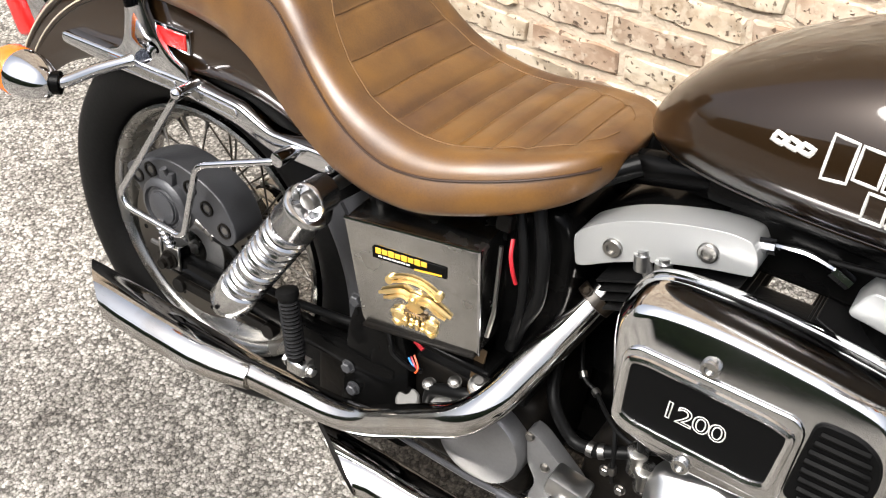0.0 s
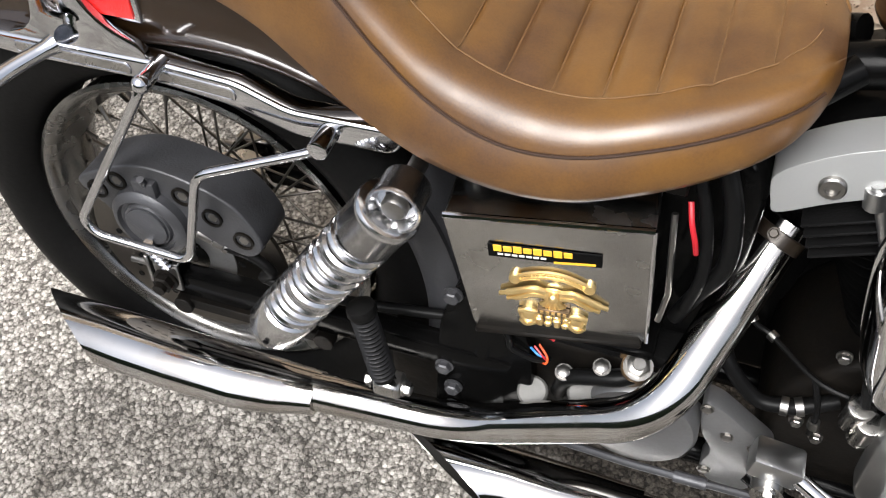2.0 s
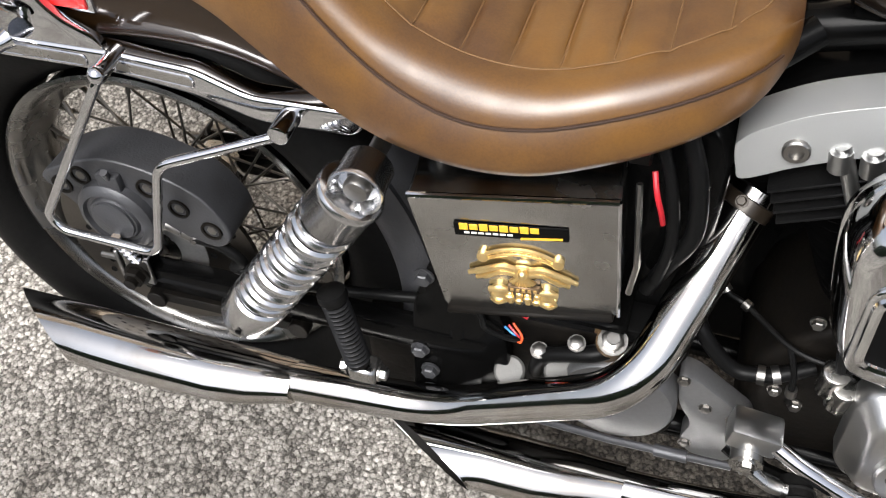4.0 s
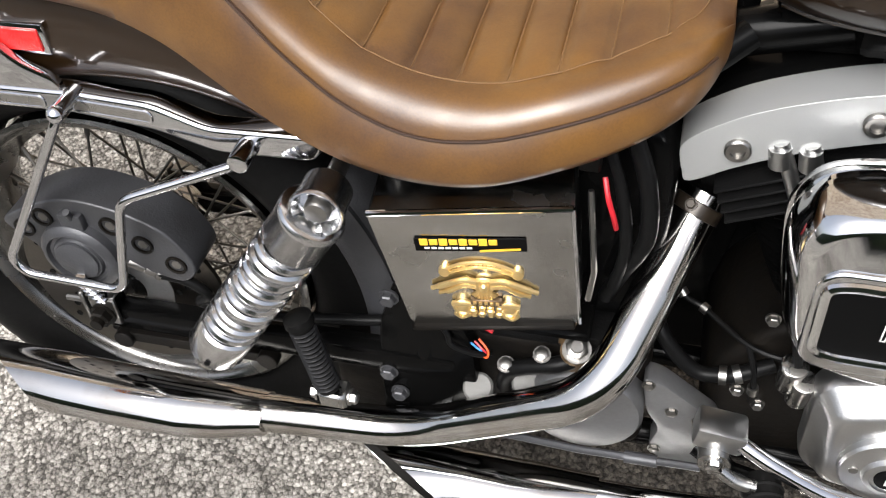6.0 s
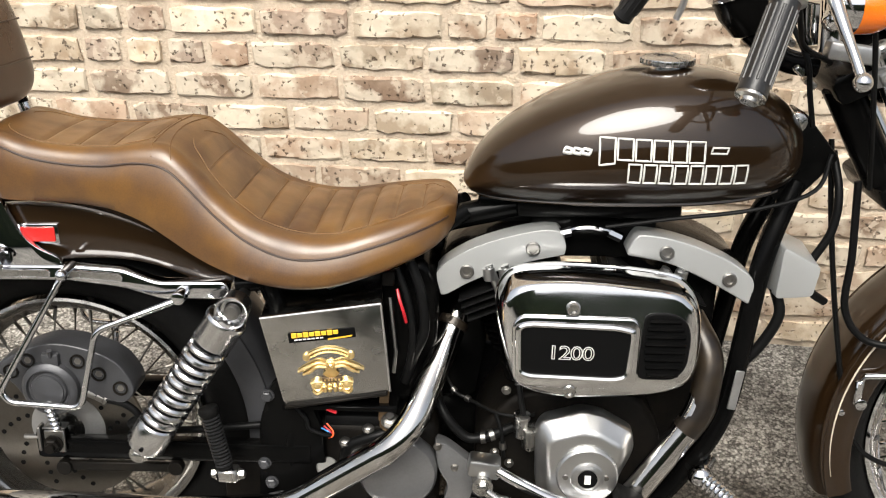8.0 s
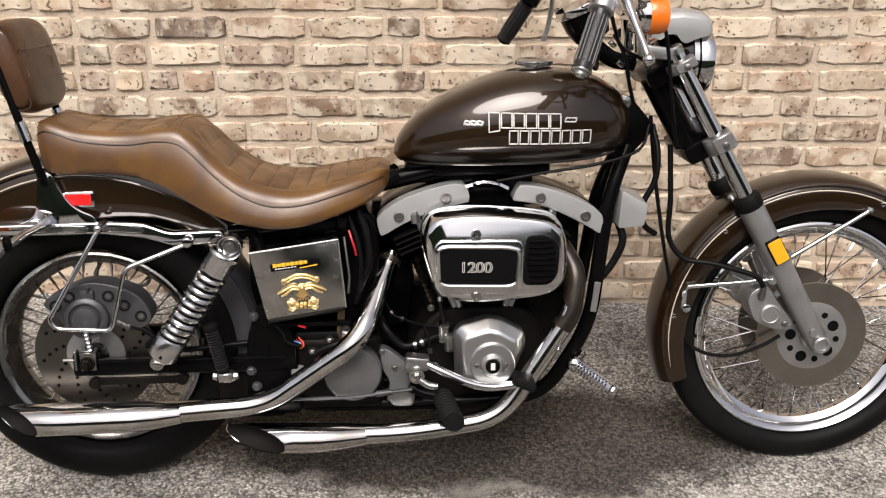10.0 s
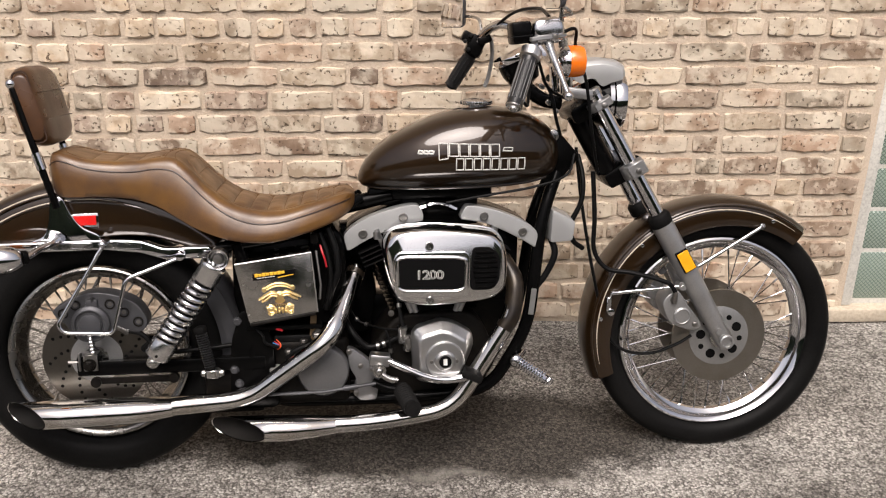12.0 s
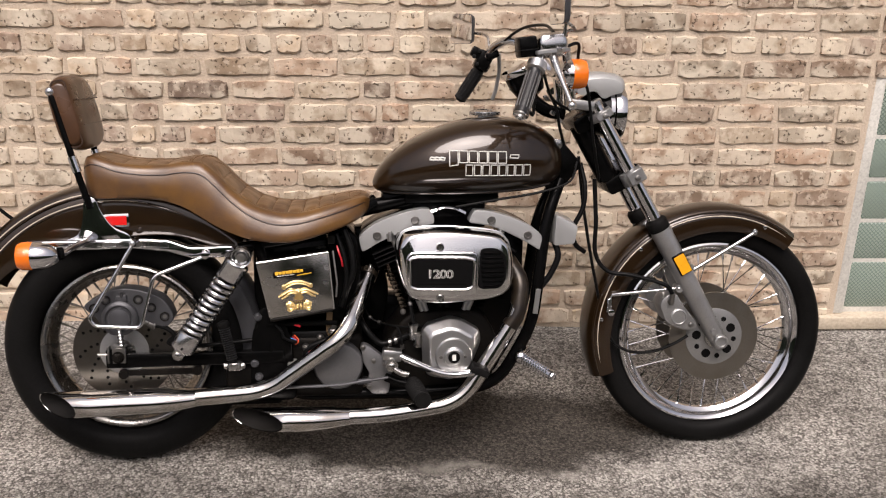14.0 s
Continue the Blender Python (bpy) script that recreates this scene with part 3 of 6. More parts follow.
def disc(centre, y, r, ri, holes, m, parent, carrier):
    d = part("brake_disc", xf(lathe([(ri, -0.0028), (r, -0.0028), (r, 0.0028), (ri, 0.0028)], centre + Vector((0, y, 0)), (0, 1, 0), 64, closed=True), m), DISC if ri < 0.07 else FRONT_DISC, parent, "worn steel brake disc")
    if carrier:
        part("disc_carrier", xf(lathe([(0.03, -0.008), (ri - 0.012, -0.008), (ri + 0.006, -0.004), (ri + 0.006, 0.0), (0.03, 0.002)], centre + Vector((0, y, 0)), (0, 1, 0), 48, closed=True), m), ALLOY, d)
    hole = None
    for rr, a, hr, dy in holes:
        mm = m @ Matrix.Translation(centre + Vector((math.cos(a) * rr, y - dy, math.sin(a) * rr)))
        key = round(hr, 5)
        if hole is None or key not in hole:
            hole = hole or {}
            hole[key] = mesh_of("hole", lathe([(hr, 0.001), (hr, -0.0006), (hr * 0.85, -0.0002), (hr * 0.05, -0.0001)], (0, 0, 0), (0, 1, 0), 12), HOLE)
        o = new("hole", hole[key])
        o.parent, o.matrix_local = d, mm
    return d


hs = []
for i in range(11):
    a = 2 * math.pi * i / 11
    for j in range(4):
        hs.append((0.072 + 0.0145 * j, a + 0.13 * j, 0.0042, 0.0030))
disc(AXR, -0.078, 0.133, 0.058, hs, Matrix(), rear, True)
hs = []
for i in range(5):
    a = 2 * math.pi * i / 5 + 0.5
    hs += [(0.054, a, 0.0135, 0.0086), (0.058, a + math.pi / 5, 0.0075, 0.0086)]
disc(AXF, -0.062, 0.132, 0.078, hs, TURNED, front, True)
disc(AXF, 0.062, 0.132, 0.078, [], TURNED, front, True)


# -- fenders: a swept arch with rolled edges and raised ridges
def fender(centre, radius, half, a0, a1, depth, n=56):
    rings = []
    for i in range(n + 1):
        a = radians(a0 + (a1 - a0) * i / n)
        way = Vector((math.cos(a), 0, math.sin(a)))
        ring = []
        d = depth(i / n) if callable(depth) else depth
        sect = [(-half, -d), (-half - 0.003, -d * 0.75), (-half, -d * 0.5), (-half * 0.98, -d * 0.34), (-half * 0.90, -0.020), (-half * 0.78, -0.0095), (-half * 0.6, -0.004), (-half * 0.3, -0.0008), (0, 0)]
        sect += [(-y, z) for y, z in reversed(sect[:-1])]
        inner = [(y * 0.965, z - 0.004) for y, z in reversed(sect)]
        for y, z in sect + inner:
            ring.append(centre + way * (radius + z) + Vector((0, y, 0)))
        rings.append(ring)
    return loft(rings)


def ridge(centre, radius, y, a0, a1, r=0.004, n=40, flat=1.0):
    pts = [centre + Vector((math.cos(a) * radius, y, math.sin(a) * radius)) for a in (radians(a0 + (a1 - a0) * i / n) for i in range(n + 1))]
    return sweep(pts, [r * min(1, 0.25 + 6 * min(i, n - i) / n) for i in range(n + 1)], 8)


rf = part("rear_fender", fender(AXR, 0.452, 0.084, 42, 157, lambda t: 0.075 + 0.073 * math.sin(math.pi * t) ** 1.5), PAINT, bike, "brown metallic rear fender with raised ridges", 60)
for side in (-1, 1):
    part("ridge", ridge(AXR, 0.424, side * 0.0795, 66, 156, 0.005), PAINT, rf)
    part("pin_stripe", ridge(AXR, 0.4275, side * 0.083, 66, 156, 0.0017), STRIPE, rf)
    part("pin_stripe", ridge(AXR, 0.405, side * 0.0855, 78, 155, 0.0015), STRIPE, rf)
    part("ridge", ridge(AXR, 0.402, side * 0.082, 60, 156, 0.0045), PAINT, rf)
AXF_FENDER = AXF + Vector((-0.005, 0, 0.014))
ff = steered("front_fender", fender(AXF_FENDER, 0.372, 0.070, 50, 201, lambda t: 0.058 + 0.02 * math.sin(math.pi * t)), PAINT, bike, "brown metallic front fender with pin stripe", 60)
for side in (-1, 1):
    steered("ridge", ridge(AXF_FENDER, 0.354, side * 0.0665, 54, 198, 0.0045), PAINT, ff)
    steered("pin_stripe", ridge(AXF_FENDER, 0.341, side * 0.0715, 54, 194, 0.0015), STRIPE, ff)
    for a in (66, 132, 172):
        p = AXF_FENDER + Vector((math.cos(radians(a)) * 0.335, side * 0.071, math.sin(radians(a)) * 0.335))
        steered("screw", button(p, (0, side, 0), 0.0055, 0.004, 12), CHROME, ff)

# -- tank
TANK = [  # x, bottom, top, half width, height of the widest line
    (0.676, 0.728, 0.742, 0.012, 0.735), (0.684, 0.718, 0.762, 0.032, 0.738), (0.70, 0.712, 0.787, 0.055, 0.745), (0.73, 0.709, 0.818, 0.082, 0.757), (0.77, 0.708, 0.846, 0.104, 0.768),
    (0.82, 0.708, 0.872, 0.122, 0.778), (0.88, 0.708, 0.895, 0.133, 0.785), (0.94, 0.709, 0.909, 0.138, 0.788), (1.00, 0.710, 0.914, 0.138, 0.788), (1.06, 0.713, 0.911, 0.132, 0.787),
    (1.11, 0.718, 0.898, 0.119, 0.786), (1.15, 0.726, 0.877, 0.100, 0.786), (1.18, 0.738, 0.850, 0.072, 0.787), (1.195, 0.755, 0.825, 0.042, 0.788), (1.20, 0.775, 0.80, 0.015, 0.788)]


def between(table, x):
    rows = [Vector(r) for r in [tuple(q) for q in table]] if len(table[0]) <= 4 else None
    i = max(j for j in range(len(table)) if table[j][0] <= x + 1e-9)
    i = min(i, len(table) - 2)
    a, b = table[i], table[i + 1]
    p, q = table[max(i - 1, 0)], table[min(i + 2, len(table) - 1)]
    h = b[0] - a[0]
    t = (x - a[0]) / h
    out = []
    for k in range(1, len(a)):
        s0 = (b[k] - p[k]) / max(1e-6, b[0] - p[0]) * h
        s1 = (q[k] - a[k]) / max(1e-6, q[0] - a[0]) * h
        out.append(a[k] * (2 * t ** 3 - 3 * t * t + 1) + b[k] * (3 * t * t - 2 * t ** 3) + s0 * (t ** 3 - 2 * t * t + t) + s1 * (t ** 3 - t * t))
    return out


def tank_ring(x):
    zb, zt, w, zm = between(TANK, x)
    ring = []
    for j in range(40):
        a = 2 * math.pi * j / 40
        c, s = math.cos(a), math.sin(a)
        y = w * math.copysign(abs(c) ** 0.66, c)
        z = zm + (zt - zm) * abs(s) ** 0.90
        if s < 0:  # the sides tuck in to a narrow flat belly
            v = min(1.0, (1 - abs(c)) / 0.65)
            y = math.copysign(w * (1 - 0.5 * v ** 1.8) * min(1.0, abs(c) / 0.35), c)
            z = zm - (zm - zb) * v ** 0.9
        ring.append((x, y, z))
    return ring


tank_xs = [0.676, 0.679, 0.684, 0.69] + [0.70 + 0.0125 * i for i in range(39)] + [1.185, 1.19, 1.195, 1.198, 1.20]
TANK_SHAPE = loft([tank_ring(x) for x in tank_xs])
tank = part("fuel_tank", TANK_SHAPE, PAINT, bike, "glossy brown metallic teardrop fuel tank", 60)
part("tank_seam", sweep([(x, -(between(TANK, x)[2]) * 0.51, between(TANK, x)[0] + 0.003) for x in [0.70 + 0.02 * i for i in range(24)]], 0.0035, 8), PAINT, tank)
cap = part("fuel_cap", lathe([(0.026, -0.012), (0.026, 0.002), (0.039, 0.004), (0.041, 0.008), (0.040, 0.013), (0.034, 0.017), (0.012, 0.021), (0.001, 0.021)], (0.985, -0.004, 0.913), (0.02, 0, 1), 40), SATIN, tank, "chromed round fuel cap")
for i in range(24):
    a = 2 * math.pi * i / 24
    part("rib", sweep([(0.985 + math.cos(a) * 0.0405, -0.004 + math.sin(a) * 0.0405, 0.918), (0.985 + math.cos(a) * 0.0405, -0.004 + math.sin(a) * 0.0405, 0.926)], 0.0014, 5), WORN_CHROME, cap)
part("mount_bolt", join(button((1.178, -0.040, 0.838), OUT, 0.0155, 0.010, 20), button((1.178, -0.050, 0.838), OUT, 0.009, 0.003, 16)), WORN_CHROME, bike)

from mathutils.bvhtree import BVHTree
TANK_TREE = BVHTree.FromPolygons([Vector(v) for v in TANK_SHAPE[0]], TANK_SHAPE[1])


def on_tank(x, z, lift=0.0008):
    hit, normal, _, _ = TANK_TREE.ray_cast(Vector((x, -0.4, z)), Vector((0, 1, 0)))
    return None if hit is None else hit + (normal if normal.y < 0 else -normal) * lift


def tank_line(pts, r=0.0016):
    """A flat outline painted on the tank, laid as a thin raised bead."""
    p = []
    k = len(pts)
    for i in range(k):
        a, b = Vector((*pts[i], 0)), Vector((*pts[(i + 1) % k], 0))
        n = max(2, int((b - a).length / 0.006))
        for j in range(n):
            q = on_tank(*(a + (b - a) * j / n).to_2d())
            if q is not None:
                p.append(q)
    return sweep(p, r, 5, closed=True)


def badge_row(x0, z0, x1, z1, h, n, first=0):
    """A row of plain outlined blocks, each its own piece."""
    for i in range(n):
        a, b = i / n + 0.012, (i + 1) / n - 0.012
        low = 0.010 if i == first and first >= 0 else 0.0
        xa, xb = x0 + (x1 - x0) * a, x0 + (x1 - x0) * b
        za, zb = z0 + (z1 - z0) * a, z0 + (z1 - z0) * b
        part("badge_block", tank_line([(xa, za - low), (xb, zb - low * 0.6), (xb, zb + h), (xa, za + h)]), WHITE, badge)


badge = part("tank_badge", tank_line([(1.033, 0.810), (1.056, 0.809), (1.059, 0.817), (1.036, 0.818)]), WHITE, tank, "white outlined maker's badge in two rows")
badge_row(0.873, 0.800, 1.026, 0.796, 0.030, 6, 0)
badge_row(0.915, 0.765, 1.092, 0.763, 0.028, 8, -1)
part("badge_flash", join(*[tank_line([(0.824 + 0.013 * i, 0.806), (0.834 + 0.013 * i, 0.805), (0.837 + 0.013 * i, 0.811), (0.827 + 0.013 * i, 0.813)], 0.0026) for i in range(3)]), WHITE, badge)

# -- seat
SEAT = [  # x, bottom, piping, top, half width at the piping, half width below
    (-0.072, 0.745, 0.785, 0.800, 0.060, 0.050), (-0.06, 0.725, 0.795, 0.820, 0.088, 0.080), (-0.045, 0.714, 0.803, 0.824, 0.101, 0.096), (-0.02, 0.711, 0.800, 0.818, 0.108, 0.104), (0.02, 0.712, 0.786, 0.807, 0.113, 0.110),
    (0.08, 0.711, 0.777, 0.801, 0.117, 0.115), (0.14, 0.704, 0.776, 0.801, 0.121, 0.121), (0.19, 0.687, 0.782, 0.808, 0.126, 0.128), (0.235, 0.661, 0.776, 0.806, 0.132, 0.137),
    (0.27, 0.640, 0.747, 0.780, 0.139, 0.145), (0.31, 0.622, 0.707, 0.738, 0.147, 0.154), (0.36, 0.606, 0.670, 0.700, 0.156, 0.163), (0.42, 0.598, 0.649, 0.680, 0.163, 0.169), (0.48, 0.601, 0.650, 0.676, 0.162, 0.168),
    (0.54, 0.615, 0.663, 0.687, 0.150, 0.155), (0.59, 0.630, 0.676, 0.697, 0.132, 0.136), (0.63, 0.645, 0.687, 0.705, 0.108, 0.110), (0.652, 0.658, 0.692, 0.706, 0.082, 0.082), (0.666, 0.672, 0.692, 0.698, 0.045, 0.045)]
SEAMS = [0.03 + 0.055 * i for i in range(4)] + [0.285 + 0.041 * i for i in range(9)]


def seat_panel(x):
    """How far the stitched panel reaches from the middle."""
    for lo, hi, p in ((-0.035, 0.208, 5.0), (0.250, 0.645, 3.2)):
        u = abs(2 * (x - lo) / (hi - lo) - 1)
        if u < 1:
            return 0.72 * (1 - u ** p) ** (1 / p)
    return 0.0


def seat_ring(x):
    zb, zp, zt, w, wb = between(SEAT, x)
    reach = seat_panel(x)
    depth = sum(0.0045 * math.exp(-((x - s) / 0.0035) ** 2) for s in SEAMS)
    plump = 0.004 * abs(math.sin(math.pi * (x - 0.285) / 0.041)) if x > 0.262 else 0.0

    def flute(f):
        return (plump - depth) * max(0.0, min(1.0, (reach - f) / 0.08 + 0.5))
    h = zt - zp
    half = [(0.0, zb + 0.012), (wb * 0.7, zb + 0.010), (wb * 0.93, zb + 0.002), (wb, zb + 0.004), (wb + 0.004, zb + (zp - zb) * 0.25), (wb * 0.45 + w * 0.55 + 0.005, zb + (zp - zb) * 0.6), (w + 0.002, zp - 0.004), (w, zp),
            (w - 0.001, zp + h * 0.22), (w * 0.955, zp + h * 0.58), (w * 0.885, zp + h * 0.86), (w * 0.80, zp + h * 0.97), (w * 0.72, zp + h * 0.94 - 0.0015), (w * 0.66, zp + h * 0.92 + flute(0.66)), (w * 0.45, zp + h * 0.95 + flute(0.45)), (w * 0.2, zt + flute(0.2)), (0.0, zt + flute(0.0))]
    right = [(x, -y, z) for y, z in half]
    return right + [(x, y, z) for y, z in reversed(half[1:-1])]


seat_xs = [-0.072, -0.069, -0.065] + [-0.06 + 0.0045 * i for i in range(161)] + [0.6635, 0.666]
SEAT_SHAPE = loft([seat_ring(x) for x in seat_xs if x <= 0.666])
seat = part("seat", SEAT_SHAPE, LEATHER, bike, "tan-brown leather stepped seat with stitched cross flutes", 60)
SEAT_TREE = BVHTree.FromPolygons([Vector(v) for v in SEAT_SHAPE[0]], SEAT_SHAPE[1])


def on_seat(x, y, lift=0.0):
    hit = SEAT_TREE.ray_cast(Vector((x, y, 1.2)), Vector((0, 0, -1)))[0]
    return None if hit is None else hit + Vector((0, 0, lift))


for side in (-1, 1):
    part("piping", sweep([(x, side * (between(SEAT, x)[3] + 0.0025), between(SEAT, x)[1]) for x in [-0.066 + 0.012 * i for i in range(61)]], 0.0016, 7), PIPING, seat, "dark bead of piping")
    for lo, hi in ((-0.034, 0.207), (0.251, 0.644)):
        line = [on_seat(x, side * between(SEAT, x)[3] * seat_panel(x), 0.0004) for x in [(lo + hi) / 2 - (hi - lo) / 2 * math.cos(math.pi * i / 60) for i in range(61)]]
        part("panel_stitching", sweep([p for p in line if p], 0.0008, 5), THREAD, seat)
for s in SEAMS:
    w = between(SEAT, s)[3] * seat_panel(s)
    line = [on_seat(s, -w + 2 * w * i / 24, 0.0003) for i in range(25)]
    part("flute_stitching", sweep([p for p in line if p], 0.0007, 5), THREAD, seat)
for s in (0.206, 0.224):
    w = between(SEAT, s)[3]
    line = [on_seat(s + 0.020 * (i / 12 - 1) ** 2 * (1 if s > 0.21 else 0.4), (-w + 2 * w * i / 24) * 0.985, 0.0004) for i in range(25)]
    part("ridge_stitching", sweep([p for p in line if p], 0.0009, 5), PIPING if s == 0.222 else THREAD, seat)

# -- back rest and its sissy bar
pad_m = pose(-0.092, 0, 0.930, 0, -13, 0)
pad = part("backrest_pad", xf(bev(loft([[(0.034 * (1 - abs(2 * i / 14 - 1) ** 6 * 0.25) * math.cos(a) * (1.05 - 0.15 * math.cos(a)), -0.115 + 0.23 * i / 14, 0.098 * math.copysign(abs(math.sin(a)) ** 0.45, math.sin(a)) * (1 - abs(2 * i / 14 - 1) ** 5 * 0.22)) for a in (2 * math.pi * j / 24 for j in range(24))] for i in range(15)]), 0.004, 2, 50), pad_m), DARK_LEATHER, bike, "brown leather backrest pad with stitched seams", 50)
for z0 in (-0.035, 0.03):
    part("pad_seam", xf(sweep([(0.0335, -0.10 + 0.02 * i, z0) for i in range(11)], 0.0016, 5), pad_m), PIPING, pad)
part("pad_piping", xf(sweep(fillet([(-0.015, -0.112, -0.085), (-0.015, -0.112, 0.085), (0.02, -0.112, 0.085), (0.02, -0.112, -0.085)], 0.015, 5, True), 0.0022, 6, closed=True), pad_m), PIPING, pad)
sissy = part("sissy_bar", bev(sweep(fillet([(-0.050, -0.108, 0.69), (-0.076, -0.112, 0.79), (-0.125, -0.110, 0.980), (-0.128, -0.09, 0.991), (-0.128, 0.09, 0.991), (-0.125, 0.110, 0.980), (-0.076, 0.112, 0.79), (-0.050, 0.108, 0.69)], 0.02, 6), 0.0085, 12), 0.0008, 1, 80), BLACK, bike, "black and chrome sissy bar behind the seat")
for side in (-1, 1):
    s = side
    part("clamp", cyl((-0.074, s * 0.112, 0.784), (-0.085, s * 0.112, 0.824), 0.0115), CHROME, sissy)
    part("end_ball", ball((-0.127, s * 0.108, 0.986), 0.013), CHROME, sissy)
    plate = out2([(-0.120, 0.585), (-0.120, 0.608), (-0.083, 0.620), (-0.072, 0.66), (-0.066, 0.716), (-0.038, 0.718), (-0.025, 0.680), (0.0, 0.640), (0.046, 0.620), (0.046, 0.59)], 0.022, 5)
    part("side_plate", bev(slab(plate, s * 0.094, s * 0.1045), 0.0018, 2), CHROME, sissy, "curved chrome side plate")

# -- fender struts
for side in (-1, 1):
    s = side
    line = out2([(-0.22, 0.588), (-0.22, 0.606), (0.06, 0.609), (0.14, 0.604), (0.195, 0.583), (0.305, 0.586), (0.312, 0.57), (0.30, 0.555), (0.20, 0.553), (0.14, 0.572), (0.05, 0.583), (-0.1, 0.581)], 0.012, 4)
    strut = part("fender_strut", bev(slab(line, s * 0.080, s * 0.107), 0.005, 3), CHROME, bike, "chrome fender strut with recessed slots")
    for x0, x1, z0, dz in ((-0.11, 0.025, 0.594, 0.0), (0.05, 0.14, 0.595, -0.006)):
        slot = out2([(x0, z0 - 0.0055), (x1, z0 - 0.0055 + dz), (x1, z0 + 0.0065 + dz), (x0, z0 + 0.0065)], 0.0055, 4)
        part("slot_rim", sweep([(x, s * 0.1075, z) for x, z in slot], 0.0016, 6, closed=True), CHROME, strut)
        part("slot", slab(slot, s * 0.1065, s * 0.1082), WORN_CHROME, strut)
    # saddlebag guard
    g = [(0.056, s * 0.132, 0.602), (0.052, s * 0.136, 0.592), (-0.058, s * 0.160, 0.412), (-0.045, s * 0.160, 0.392), (0.070, s * 0.158, 0.384), (0.108, s * 0.156, 0.520), (0.232, s * 0.130, 0.562), (0.236, s * 0.106, 0.566)]
    guard = part("bag_guard", sweep(fillet(g, 0.018, 6), 0.0052, 12), CHROME, bike, "bent chrome saddlebag guard rod")
    part("acorn_nut", join(ball((0.056, s * 0.133, 0.602), 0.0098), cyl((0.060, s * 0.098, 0.606), (0.057, s * 0.130, 0.603), 0.0085)), CHROME, guard)
    part("acorn_nut", join(button((0.236, s * 0.104, 0.567), (0, s, 0), 0.011, 0.032, 16)), CHROME, guard)
    # side reflector
    refl = part("side_reflector", bev(block((0.004, s * 0.0865, 0.655), (0.074, 0.009, 0.034), Matrix.Rotation(radians(-1), 4, "Y")), 0.002, 2), CHROME, rf, "red reflector in a chrome frame")
    part("lens", bev(block((0.004, s * 0.0915, 0.655), (0.063, 0.004, 0.024), Matrix.Rotation(radians(-1), 4, "Y")), 0.001, 1), RED, refl, "red plastic lens")
    # rear turn signal
    stalk = part("rear_signal", lathe([(0.0345, 0.0), (0.0352, 0.004), (0.034, 0.018), (0.030, 0.034), (0.023, 0.050), (0.014, 0.060), (0.002, 0.064)], (-0.166, s * 0.213, 0.589), (1, 0, 0), 28), CHROME, bike, "chrome bullet turn signal")
    part("lens", lathe([(0.0345, 0.001), (0.0355, -0.003), (0.0352, -0.024), (0.031, -0.034), (0.022, -0.038), (0.002, -0.040)], (-0.166, s * 0.213, 0.589), (1, 0, 0), 28), AMBER, stalk, "amber lens")
    part("arm", sweep(rounded([(-0.112, s * 0.211, 0.590), (-0.098, s * 0.195, 0.592), (-0.080, s * 0.155, 0.602), (-0.052, s * 0.112, 0.612)], 5), [0.0085] * 15 + [0.011], 12), CHROME, stalk)
    part("arm_collar", lathe([(0.010, -0.006), (0.0165, -0.005), (0.0165, 0.005), (0.010, 0.006)], (-0.104, s * 0.204, 0.591), (0.8, -0.6 * s, 0.0), 20), BLACK, stalk)

# -- tail lamp and plate at the back of the fender
tail = part("tail_lamp", bev(block((-0.366, 0, 0.582), (0.085, 0.080, 0.085), Matrix.Rotation(radians(-35), 4, "Y")), 0.016, 3), CHROME, bike, "chrome tail lamp on the fender")
part("lens", bev(block((-0.418, 0, 0.560), (0.055, 0.092, 0.078), Matrix.Rotation(radians(-22), 4, "Y")), 0.014, 3), RED, tail, "red tail lens")
bracket = part("plate_bracket", join(sweep([(-0.345, -0.03, 0.60), (-0.338, -0.035, 0.68), (-0.335, -0.03, 0.742)], 0.006, 8), bev(block((-0.355, 0.03, 0.665), (0.006, 0.13, 0.09)), 0.002, 1), sweep([(-0.336, -0.03, 0.735), (-0.31, -0.03, 0.69), (-0.27, -0.03, 0.655)], 0.005, 8), ball((-0.330, -0.03, 0.725), 0.011)), BLACK, bike, "black plate bracket")
part("plate", bev(block((-0.366, 0.03, 0.665), (0.003, 0.18, 0.10)), 0.001, 1), PLATE, bracket)

